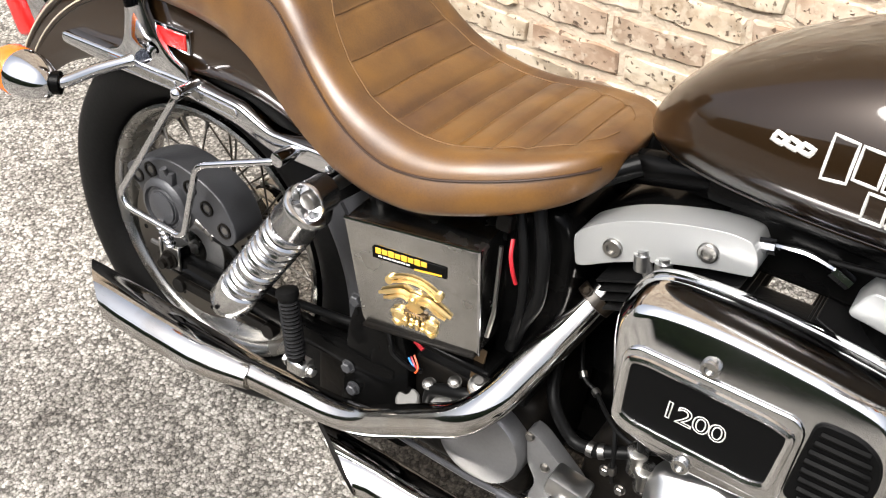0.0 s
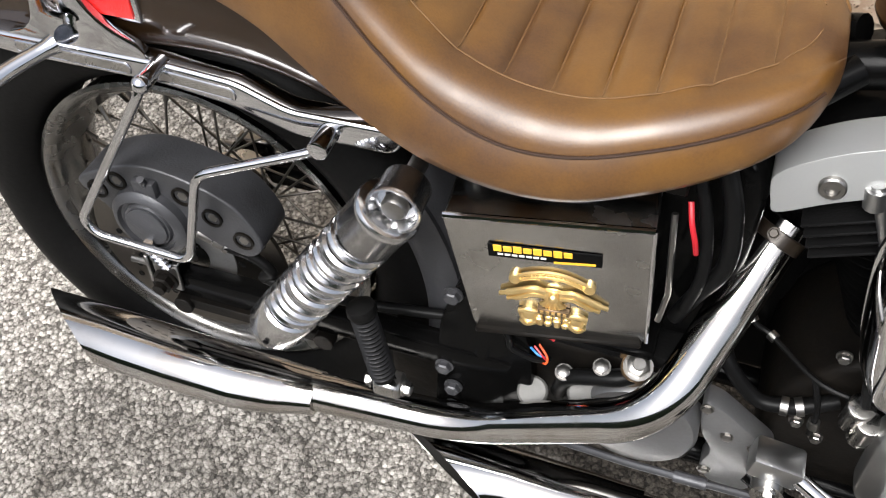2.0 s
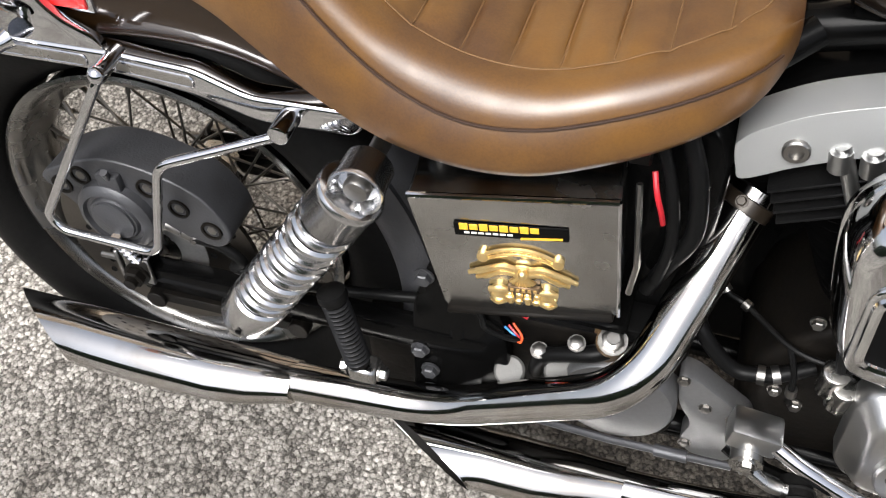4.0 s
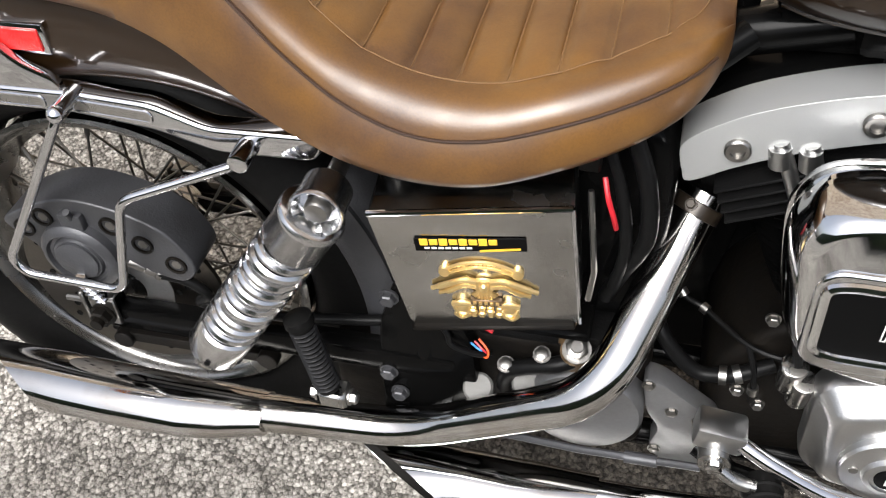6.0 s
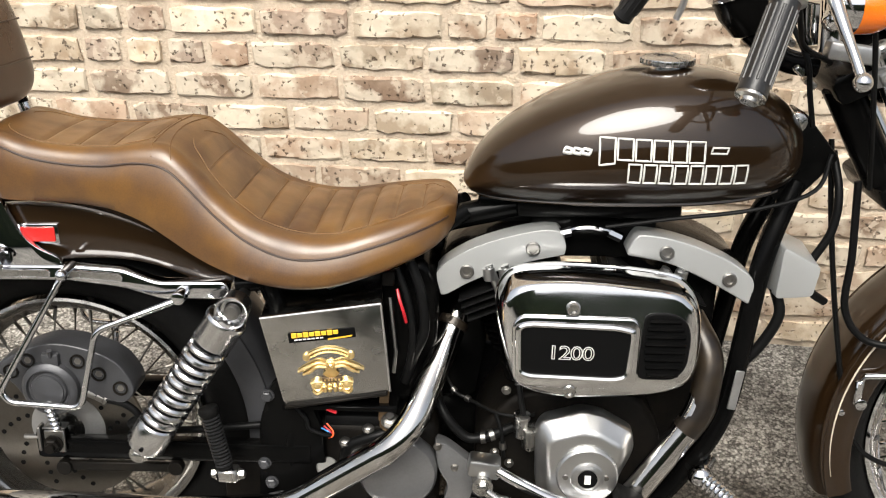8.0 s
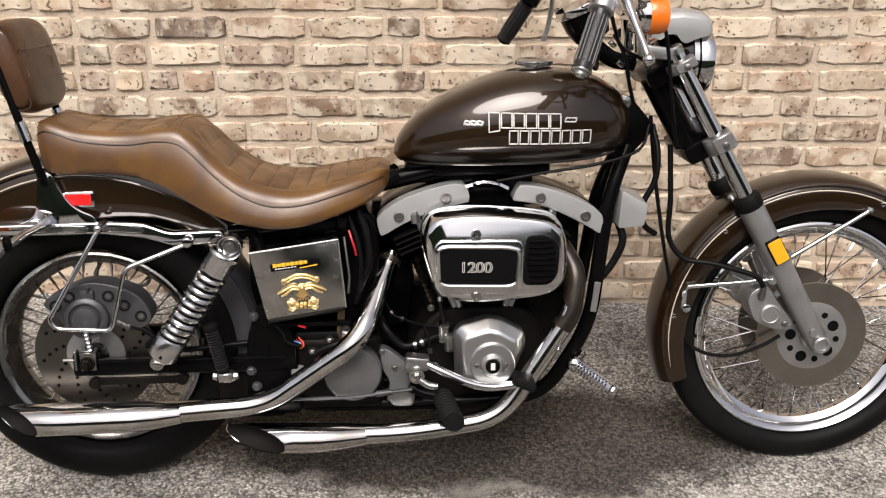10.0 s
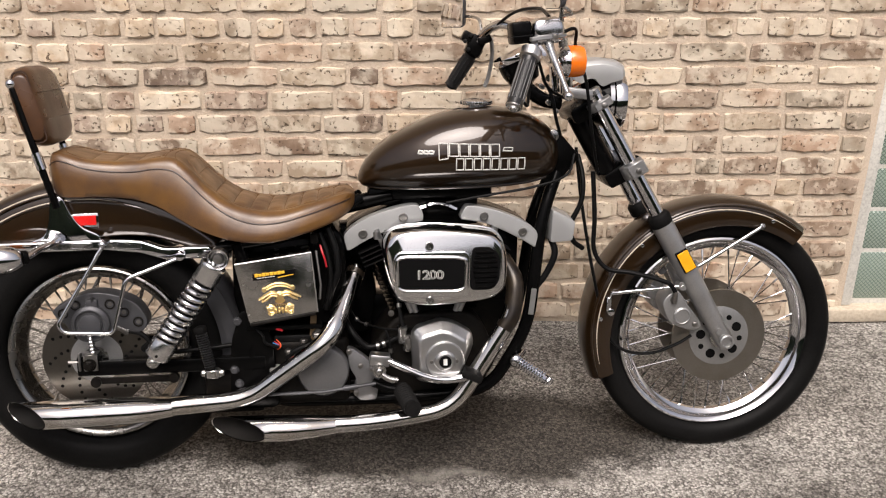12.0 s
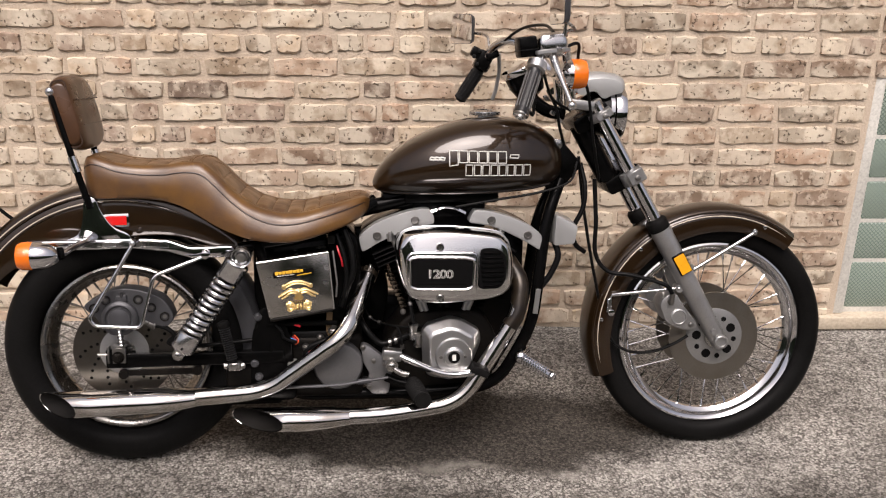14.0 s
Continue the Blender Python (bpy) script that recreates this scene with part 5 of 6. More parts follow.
# -- passenger peg, folded up
peg = part("passenger_peg", sweep([(0.254, -0.150, 0.385), (0.276, -0.158, 0.285)], [0.0125, 0.0125], 14), RUBBER, bike, "folded black rubber passenger peg")
pd = (Vector((0.276, -0.158, 0.285)) - Vector((0.254, -0.150, 0.385))).normalized()
for i in range(15):
    part("rubber_ring", lathe([(0.0125, -0.0018), (0.0150, 0), (0.0125, 0.0018)], Vector((0.254, -0.150, 0.385)) + pd * (0.014 + 0.0058 * i), pd, 16), GRIP, peg)
part("peg_end", lathe([(0.006, -0.008), (0.0155, -0.004), (0.0165, 0.004), (0.014, 0.009)], Vector((0.254, -0.150, 0.385)), pd, 18), RUBBER, peg)
part("peg_clevis", join(bev(block((0.280, -0.155, 0.272), (0.032, 0.026, 0.022)), 0.003, 1), hexbolt((0.262, -0.156, 0.272), (-1, 0, 0), 0.008, 0.010), hexbolt((0.297, -0.156, 0.272), (1, 0, 0), 0.008, 0.010)), WORN_CHROME, peg)

peg.location = (0.024, -0.016, 0.006)

# -- gearbox, starter end and foot controls
part("gearbox", bev(block((0.50, 0.0, 0.245), (0.28, 0.19, 0.18)), 0.02, 3), GRIME, bike, "oily black gearbox")
part("gearbox_lid", bev(block((0.535, -0.02, 0.335), (0.17, 0.15, 0.02)), 0.005, 2), CAST, bike)
for x, z in ((0.455, 0.258), (0.511, 0.280)):
    cap = part("filler_cap", lathe([(0.016, -0.006), (0.0175, 0.0), (0.0175, 0.006), (0.015, 0.0085), (0.001, 0.009)], (x, -0.117, z), (0, -0.55, 0.85), 24), DULL_CAP, bike)
part("starter_end", join(lathe([(0.066, 0.0), (0.066, 0.030), (0.062, 0.036), (0.050, 0.039), (0.001, 0.040)], (0.573, -0.088, 0.253), OUT, 40)), GREY_CASE, bike, "grey round sprocket cover")
part("cover_bracket", bev(slab(out2([(0.625, 0.345), (0.645, 0.34), (0.712, 0.285), (0.70, 0.20), (0.655, 0.20), (0.640, 0.225), (0.650, 0.26), (0.632, 0.29)], 0.012, 4), -0.128, -0.10), 0.004, 2), GREY_CASE, bike, "flat alloy mounting bracket")
bpy.data.objects["cover_bracket"].location = (0.008, 0.020, -0.036)
for x, z in ((0.632, 0.335), (0.66, 0.295), (0.648, 0.222), (0.69, 0.285)):
    part("bracket_bolt", hexbolt((x + 0.008, -0.108, z - 0.036), OUT, 0.006, 0.004), STEEL, bike)
pedal = part("brake_pedal", sweep(rounded([(0.735, -0.150, 0.285), (0.775, -0.162, 0.268), (0.83, -0.168, 0.243), (0.88, -0.168, 0.232), (0.935, -0.166, 0.236)], 6), 0.0095, 14), CHROME, bike, "chrome brake pedal with black rubber pad")
part("pivot_block", bev(block((0.717, -0.142, 0.287), (0.052, 0.036, 0.030), Matrix.Rotation(radians(8), 4, "Y")), 0.005, 2), POLISHED, pedal)
part("pad", bev(block((0.950, -0.170, 0.245), (0.05, 0.055, 0.020), Matrix.Rotation(radians(25), 4, "Y")), 0.004, 2), RUBBER, pedal)
part("pedal_clamp", join(cyl((0.715, -0.168, 0.262), (0.715, -0.130, 0.262), 0.017, 18), sweep(rounded([(0.715, -0.165, 0.258), (0.74, -0.17, 0.242), (0.76, -0.17, 0.238)], 4), 0.008, 10), hexbolt((0.715, -0.168, 0.262), OUT, 0.009, 0.008)), WORN_CHROME, pedal)
part("brake_rod", join(sweep([(0.705, -0.150, 0.225), (0.575, -0.140, 0.205), (0.42, -0.13, 0.20)], [0.0045, 0.0045, 0.0045], 8), cyl((0.66, -0.147, 0.218), (0.625, -0.144, 0.213), 0.007, 12)), CALLIPER, pedal)
rp = part("rider_peg", cyl((0.772, -0.135, 0.200), (0.792, -0.265, 0.196), 0.021, 20), RUBBER, bike, "black rubber rider footpeg")
for i in range(9):
    part("rubber_ring", lathe([(0.020, -0.003), (0.0235, 0), (0.020, 0.003)], Vector((0.774, -0.150, 0.1995)) + Vector((0.0018, -0.0128, -0.0004)) * i, (0.15, -1, -0.03), 18), RUBBER, rp)
part("peg_support", join(sweep([(0.70, -0.115, 0.215), (0.74, -0.135, 0.205), (0.775, -0.14, 0.20)], 0.012, 10)), BLACK, rp)
# highway peg on the down tube
hp = part("highway_peg", cyl((1.062, -0.145, 0.280), (1.128, -0.225, 0.252), 0.0135, 18), CHROME, bike, "chrome ribbed highway peg")
d_ = (Vector((1.128, -0.225, 0.252)) - Vector((1.062, -0.145, 0.280))).normalized()
for i in range(11):
    part("rib", lathe([(0.0135, -0.0025), (0.0162, 0), (0.0135, 0.0025)], Vector((1.066, -0.150, 0.278)) + d_ * 0.0088 * i, d_, 16), CHROME, hp)
part("peg_mount", join(ball((1.060, -0.142, 0.281), 0.020), sweep([(1.06, -0.14, 0.28), (1.085, -0.105, 0.29)], 0.010, 10)), CHROME, hp)
part("end_bolt", hexbolt((1.130, -0.228, 0.251), d_, 0.010, 0.008), CHROME, hp)
hp.location = (0.014, 0.030, -0.022)
part("side_stand", sweep(rounded([(0.92, 0.13, 0.12), (0.95, 0.20, 0.06), (1.0, 0.27, 0.052)], 6), 0.010, 10), CHROME, bike, "lowered side stand")

# -- engine
crank = Vector((0.868, 0, 0.262))
eng = part("crankcase", bev(slab(out2([(0.70, 0.16), (0.70, 0.30), (0.77, 0.385), (0.97, 0.385), (1.02, 0.30), (1.00, 0.17), (0.93, 0.115), (0.78, 0.115)], 0.04, 5), -0.066, 0.11), 0.012, 3), GRIME, bike, "dark alloy crankcase of a V-twin engine")
tc_out = ((0.787, 0.352), (0.800, 0.372), (0.868, 0.392), (0.905, 0.384), (0.958, 0.352), (0.963, 0.318), (0.928, 0.232), (0.902, 0.208), (0.868, 0.200), (0.806, 0.214), (0.790, 0.236))
tc_out = tuple((0.879 + (x - 0.873) * 0.92, 0.286 + (z - 0.292) * 0.92) for x, z in tc_out)
part("timing_cover", bev(loft([[(x, y, z) for x, z in out2([(cx + (px_ - cx) * k, cz + (pz_ - cz) * k) for px_, pz_ in tc_out], 0.010 * k, 4)] for y, k, cx, cz in ((-0.09, 1.0, 0.873, 0.292), (-0.116, 1.0, 0.873, 0.292), (-0.120, 0.97, 0.873, 0.292), (-0.124, 0.90, 0.873, 0.290), (-0.140, 0.80, 0.874, 0.287), (-0.146, 0.72, 0.875, 0.285))]), 0.005, 3), TIMING, eng, "satin alloy timing cover")
pc = part("points_cover", lathe([(0.050, -0.006), (0.050, 0.004), (0.0475, 0.007), (0.028, 0.008), (0.026, 0.013), (0.020, 0.015), (0.0195, 0.012), (0.001, 0.012)], (0.883, -0.149, 0.278), OUT, 44), TIMING, eng, "round satin points cover")
part("centre_badge", button((0.883, -0.161, 0.278), OUT, 0.016, 0.002, 24), HOLE, pc)
part("badge_mark", block((0.883, -0.1635, 0.278), (0.010, 0.001, 0.016)), WHITE, pc)
for x, z in ((0.848, 0.278), (0.913, 0.278)):
    part("screw", button((x, -0.1555, z), OUT, 0.0048, 0.003, 12), STEEL, pc)
for x, z in ((0.826, 0.307), (0.941, 0.319), (0.826, 0.234)):
    part("cover_screw", join(lathe([(0.010, 0.0), (0.010, 0.004), (0.006, 0.004), (0.006, 0.001), (0.001, 0.001)], (x, -0.121, z), OUT, 16)), CAST, eng)


def cylinder(lean):
    ax = Vector((math.sin(lean), 0, math.cos(lean)))
    base = crank + Vector((0, 0.01, 0.03)) + ax * 0.09
    c = part("cylinder", lathe([(0.058, 0.0), (0.058, 0.24)], base, ax, 32), BLACK, eng, "black finned cylinder")
    fin = None
    for i in range(11):
        o = base + ax * (0.035 + 0.0125 * i)
        part("fin", lathe([(0.056, -0.0013), (0.076, -0.001), (0.0765, 0), (0.076, 0.001), (0.056, 0.0013)], o, ax, 36), BLACK, c)
    for i in range(4):
        o = base + ax * (0.182 + 0.0125 * i)
        part("fin", bev(xf(block((0, 0, 0), (0.165, 0.17, 0.0032)), Matrix.Translation(o) @ ax.to_track_quat("Z", "Y").to_matrix().to_4x4()), 0.001, 1), CAST, c)
    return base, ax


for lean in (radians(-22.5), radians(22.5)):
    cylinder(lean)


def rocker(name, outline, bolts, lean):
    r = part(name, bev(slab([(p.x, p.y) for p in rounded([(x, z, 0) for x, z in outline], 5, True)], -0.086, -0.040), 0.011, 4), SILVER, eng, "silver rocker box cover")
    r.location = (0.008 if lean < 0 else 0.013, 0.012, -0.008)
    mx, mz = sum(x for x, z in outline) / len(outline), sum(z for x, z in outline) / len(outline)
    part("inner_casting", bev(slab([(mx + (p.x - mx) * 0.97, mz + (p.y - mz) * 0.90) for p in rounded([(x, z, 0) for x, z in outline], 3, True)], -0.042, 0.10), 0.006, 2), BLACK, r)
    for x, z in bolts:
        b = part("rocker_bolt", lathe([(0.0115, 0.0), (0.0115, 0.004), (0.0100, 0.0055), (0.0065, 0.0055), (0.0065, 0.002), (0.001, 0.002)], (x, -0.086, z), OUT, 20), STEEL, r)
    return r


rocker("rear_rocker_box", [(0.628, 0.598), (0.632, 0.578), (0.640, 0.566), (0.680, 0.588), (0.727, 0.609), (0.780, 0.626), (0.822, 0.636), (0.829, 0.640), (0.830, 0.655), (0.822, 0.672), (0.812, 0.677), (0.785, 0.676), (0.735, 0.664), (0.683, 0.645), (0.645, 0.622), (0.631, 0.608)], ((0.676, 0.607), (0.779, 0.647)), -1)
rocker("front_rocker_box", [(0.922, 0.639), (0.926, 0.655), (0.934, 0.668), (0.945, 0.672), (0.985, 0.667), (1.035, 0.652), (1.083, 0.630), (1.112, 0.610), (1.122, 0.596), (1.124, 0.572), (1.118, 0.559), (1.085, 0.578), (1.04, 0.602), (0.988, 0.625), (0.945, 0.634)], ((0.982, 0.644), (1.083, 0.601)), 1)
for x0, s in ((0.73, -1), (0.755, -1), (0.985, 1), (1.01, 1)):
    part("pushrod_tube", join(cyl((0.868 + (x0 - 0.868) * 0.45, -0.062, 0.385), (x0 + s * 0.012, -0.072, 0.61), 0.007, 12), cyl((x0 + s * 0.009, -0.071, 0.585), (x0 + s * 0.012, -0.072, 0.605), 0.010, 12)), POLISHED, eng)
part("oil_line", join(sweep(rounded([(0.838, -0.05, 0.660), (0.855, -0.06, 0.668), (0.88, -0.06, 0.670), (0.905, -0.058, 0.664), (0.918, -0.05, 0.655)], 5), 0.004, 8), cyl((0.826, -0.052, 0.656), (0.848, -0.054, 0.662), 0.009, 8), cyl((0.905, -0.054, 0.662), (0.925, -0.052, 0.652), 0.009, 8)), CHROME, eng)
part("carburettor", bev(block((0.88, -0.05, 0.54), (0.10, 0.09, 0.09)), 0.01, 2), CAST, eng)
part("manifold", sweep([(0.76, 0.0, 0.54), (0.88, -0.01, 0.55), (0.99, 0.0, 0.54)], 0.022, 14), ALLOY, eng)
part("front_brace", bev(slab(out2([(1.015, 0.40), (1.030, 0.62), (1.095, 0.60), (1.090, 0.40)], 0.02, 4), -0.02, 0.10), 0.008, 2), BLACK, eng)
part("front_case", bev(slab(out2([(0.94, 0.17), (0.94, 0.50), (1.075, 0.50), (1.085, 0.32), (1.02, 0.17)], 0.03, 4), 0.01, 0.10), 0.012, 2), GRIME, eng, "oily black casting ahead of the crankcase")
part("rear_brace", bev(slab(out2([(0.60, 0.30), (0.60, 0.60), (0.69, 0.61), (0.72, 0.42), (0.70, 0.30)], 0.02, 4), 0.06, 0.12), 0.008, 2), BLACK, eng)
part("top_mount", bev(block((0.885, 0.035, 0.652), (0.20, 0.13, 0.085)), 0.006, 2), BLACK, eng)
part("coil", cyl((0.84, -0.02, 0.70), (0.93, -0.02, 0.695), 0.026, 20), BLACK, eng)
def ring_on(name, pts, k, r, half, material, parent):
    """A band round a hose at its k-th point."""
    d2 = (Vector(pts[k + 1]) - Vector(pts[k - 1])).normalized()
    part(name, lathe([(r, -half), (r + 0.002, -half), (r + 0.002, half), (r, half)], Vector(pts[k]), d2, 14, closed=True), material, parent)


line = [(0.640, 0.01, 0.392), (0.663, -0.022, 0.359), (0.688, -0.030, 0.347), (0.735, -0.072, 0.345), (0.775, -0.085, 0.346), (0.800, -0.080, 0.348)]
part("oil_pipe", sweep(rounded(line, 6), 0.0032, 8), HOSE, eng)
ring_on("clip", line, 1, 0.004, 0.004, STEEL, eng)
ring_on("clip", line, 2, 0.004, 0.004, STEEL, eng)
line = [(0.735, -0.072, 0.345), (0.744, -0.082, 0.320), (0.748, -0.085, 0.290), (0.750, -0.078, 0.262)]
part("oil_pipe", sweep(rounded(line, 6), 0.0035, 8), HOSE, eng)
ring_on("clip", line, 2, 0.004, 0.006, STEEL, eng)
line = [(0.625, -0.02, 0.385), (0.646, -0.070, 0.345), (0.684, -0.080, 0.303), (0.715, -0.082, 0.303), (0.729, -0.082, 0.308), (0.765, -0.070, 0.318)]
part("oil_hose", sweep(rounded(line, 6), 0.0085, 12), HOSE, eng)
ring_on("clip", line, 3, 0.0085, 0.004, STEEL, eng)
ring_on("clip", line, 4, 0.0085, 0.004, STEEL, eng)
line = [(0.770, -0.060, 0.440), (0.772, -0.085, 0.410), (0.776, -0.095, 0.380), (0.782, -0.100, 0.350)]
part("oil_pipe", sweep(rounded(line, 6), 0.005, 8), CAST, eng)
ring_on("clip", line, 1, 0.005, 0.005, STEEL, eng)
for x, z in ((0.735, 0.265), (0.760, 0.245), (0.752, 0.385)):
    part("case_bolt", hexbolt((x, -0.066, z), OUT, 0.0065, 0.008), STEEL, eng)
for x, z in ((0.792, 0.323), (0.778, 0.345)):
    part("lifter_cap", join(cyl((x, -0.09, z - 0.03), (x, -0.098, z + 0.008), 0.0125, 16), button((x, -0.098, z + 0.006), (0, -0.3, 1), 0.014, 0.008, 16)), WORN_CHROME, eng)

# -- air cleaner
ac_out = [(0.725, 0.575), (0.732, 0.604), (0.752, 0.624), (0.80, 0.632), (0.88, 0.631), (0.985, 0.619), (1.018, 0.601), (1.031, 0.575), (1.036, 0.535), (1.033, 0.48), (1.015, 0.455), (0.975, 0.440), (0.90, 0.433), (0.82, 0.432), (0.762, 0.446), (0.742, 0.470), (0.731, 0.52)]
sm = [(p.x, p.y) for p in rounded([(x, z, 0) for x, z in ac_out], 5, True)]
ccx, ccz = 0.885, 0.54


def scaled(k, dx=0.0, dz=0.0):
    return [(ccx + (x - ccx) * k + dx, ccz + (z - ccz) * k + dz) for x, z in sm]


ac = part("air_cleaner", loft([[(x, y, z) for x, z in scaled(k, dx, dz)] for y, k, dx, dz in ((-0.090, 1.0, 0, 0.002), (-0.095, 1.015, 0, 0.002), (-0.100, 1.012, 0, 0.002), (-0.101, 0.985, 0, 0.002), (-0.112, 0.985, 0, 0.001), (-0.113, 1.012, 0, 0.001), (-0.124, 1.012, 0, 0.001), (-0.140, 0.992, 0, 0), (-0.154, 0.955, 0, 0), (-0.161, 0.915, 0, 0), (-0.1635, 0.875, 0, 0))]), COVER, bike, "chrome air cleaner cover with black panel and louvres", 50)
part("backplate", slab(scaled(0.84, 0, -0.012), -0.092, -0.045), CAST, ac, "black backplate")
panel = out2([(0.757, 0.559), (0.775, 0.564), (0.905, 0.560), (0.928, 0.554), (0.929, 0.544), (0.924, 0.480), (0.905, 0.474), (0.775, 0.478), (0.759, 0.485)], 0.01, 4)
part("face_step", bev(slab(out2([(0.748, 0.560), (0.760, 0.577), (0.930, 0.575), (0.940, 0.560), (0.938, 0.466), (0.925, 0.456), (0.770, 0.458), (0.750, 0.470)], 0.012, 5), -0.1685, -0.150), 0.004, 3), COVER, ac)
part("panel", bev(slab(panel, -0.1695, -0.160), 0.0015, 1), HOLE, ac, "black panel with the number 1200")
part("panel_frame", sweep([(x, -0.168, z) for x, z in panel], 0.0052, 8, closed=True), COVER, ac)
louv = out2([(0.944, 0.583), (0.985, 0.584), (1.008, 0.570), (1.015, 0.545), (1.012, 0.495), (0.995, 0.474), (0.938, 0.474)], 0.014, 4)
part("louvre_recess", bev(slab(louv, -0.1675, -0.150), 0.002, 1), HOLE, ac)
for i in range(8):
    z = 0.484 + 0.0125 * i
    part("louvre", bev(block((0.977 - 0.0005 * abs(i - 3) ** 2 * 0.3, -0.1695, z), (0.062 - 0.0012 * (i - 3.5) ** 2, 0.006, 0.0055), Matrix.Rotation(radians(35), 4, "X")), 0.001, 1), BLACK, ac)
for x, z in ((0.838, 0.589), (0.838, 0.452)):
    part("cover_bolt", lathe([(0.0105, 0.0), (0.0105, 0.010), (0.009, 0.0125), (0.0055, 0.0125), (0.0055, 0.009), (0.001, 0.009)], (x, -0.160, z), OUT, 20), WORN_CHROME, ac)
ac.location = (0.006, -0.014, -0.005)
txt = bpy.data.curves.new("number", "FONT")
txt.body, txt.size, txt.fill_mode, txt.bevel_depth, txt.bevel_resolution, txt.resolution_u = "1200", 0.0345, "NONE", 0.0007, 0, 3
txt.space_character = 0.90
t_ob = bpy.data.objects.new("number", txt)
t_me = bpy.data.meshes.new_from_object(t_ob)
t_me.transform(Matrix.Translation((0.801, -0.1703, 0.508)) @ Matrix.Rotation(radians(1.5), 4, "Y") @ Matrix.Rotation(radians(90), 4, "X") @ Matrix.Diagonal((1.12, 0.92, 1, 1)))
t_me.materials.clear()
t_me.materials.append(WHITE)
num = new("number", t_me)
num.parent = ac
tagged(num, "white outlined number 1200")
bpy.data.objects.remove(t_ob)

# -- regulator and cables ahead of the engine
part("regulator", bev(loft([[(x, y, z) for x, z in out2(o, 0.008, 3)] for y, o in ((-0.075, [(1.176, 0.648), (1.236, 0.615), (1.228, 0.566), (1.170, 0.562)]), (0.03, [(1.170, 0.655), (1.240, 0.622), (1.232, 0.562), (1.164, 0.558)]))]), 0.004, 2), SILVER, bike, "grey finned regulator housing")
part("cable", sweep(rounded([(1.176, -0.05, 0.57), (1.185, -0.06, 0.53), (1.165, -0.06, 0.48), (1.135, -0.06, 0.44)], 6), 0.009, 10), HOSE, bike)
part("cable", sweep(rounded([(0.90, -0.06, 0.672), (1.0, -0.07, 0.690), (1.12, -0.08, 0.710), (1.21, -0.07, 0.738), (1.235, -0.05, 0.79)], 6), 0.0035, 8), HOSE, bike)

# -- front fork
YF = 0.093
for side in (-1, 1):
    s = side
    leg = steered("fork_leg", lathe([(0.014, -0.028), (0.020, -0.024), (0.024, 0.01), (0.0245, 0.06), (0.0265, 0.10), (0.0285, 0.24), (0.029, 0.37), (0.0285, 0.378)], fork(0, s * YF), UP, 28), ALLOY, bike, "grey cast alloy fork slider")
    steered("dust_seal", lathe([(0.029, 0.372), (0.0305, 0.375), (0.0305, 0.398), (0.027, 0.404), (0.021, 0.408)], fork(0, s * YF), UP, 26), RUBBER, leg)
    steered("fork_tube", lathe([(0.0195, 0.36), (0.0195, 0.770)], fork(0, s * YF), UP, 26), CHROME, leg, "chrome fork tube")
    steered("tube_cap", lathe([(0.021, 0.764), (0.021, 0.778), (0.017, 0.782), (0.001, 0.783)], fork(0, s * YF), UP, 22), WORN_CHROME, leg)
    steered("axle_cap", join(lathe([(0.020, 0.0), (0.020, 0.012), (0.017, 0.015), (0.013, 0.015), (0.012, 0.010), (0.001, 0.010)], fork(0, s * (YF + 0.022)), (0, s, 0), 22), cyl(fork(0.035, s * (YF + 0.02), -0.004), fork(0.035, s * (YF + 0.030), -0.004), 0.009)), ALLOY, leg)
    r = steered("fork_reflector", bev(xf(block((0, 0, 0), (0.036, 0.010, 0.062)), Matrix.Translation(fork(0.262, s * (YF + 0.031), 0.004)) @ Matrix.Rotation(-RAKE, 4, "Y")), 0.002, 1), BLACK, leg)
    steered("lens", bev(xf(block((0, 0, 0), (0.031, 0.005, 0.056)), Matrix.Translation(fork(0.262, s * (YF + 0.037), 0.004)) @ Matrix.Rotation(-RAKE, 4, "Y")), 0.001, 1), YELLOW_LENS, r, "amber side reflector")
    steered("brace_lug", cyl(fork(0.195, s * 0.075, -0.03), fork(0.195, s * (YF + 0.012), -0.03), 0.012, 14), ALLOY, leg)
    steered("brace_lug", cyl(fork(0.225, s * 0.075, 0.03), fork(0.225, s * (YF + 0.01), 0.03), 0.010, 14), ALLOY, leg)
    # fender stays
    front_end = AXF_FENDER + Vector((math.cos(radians(70)) * 0.312, s * 0.074, math.sin(radians(70)) * 0.312))
    rear_end = AXF + Vector((math.cos(radians(160)) * 0.336, s * 0.074, math.sin(radians(160)) * 0.336))
    stay = steered("fender_stay", sweep([fork(0.222, s * (YF + 0.008), 0.03), front_end], 0.0052, 10), CHROME, ff, "chrome fender stay")
    steered("stay_end", join(ball(front_end, 0.008), hexbolt(front_end, (0, s, 0), 0.007, 0.007)), CHROME, stay)
    stay = steered("fender_stay", sweep([fork(0.195, s * (YF + 0.008), -0.03), rear_end + Vector((0.005, s * 0.006, 0.02)), rear_end], 0.0052, 10), CHROME, ff, "chrome fender stay")
    steered("stay_end", join(bev(block(rear_end + Vector((-0.002, s * 0.004, -0.012)), (0.014, 0.012, 0.045)), 0.003, 1), button(rear_end + Vector((0.004, s * 0.006, -0.032)), (0, s, 0), 0.010, 0.006, 14)), CHROME, stay)
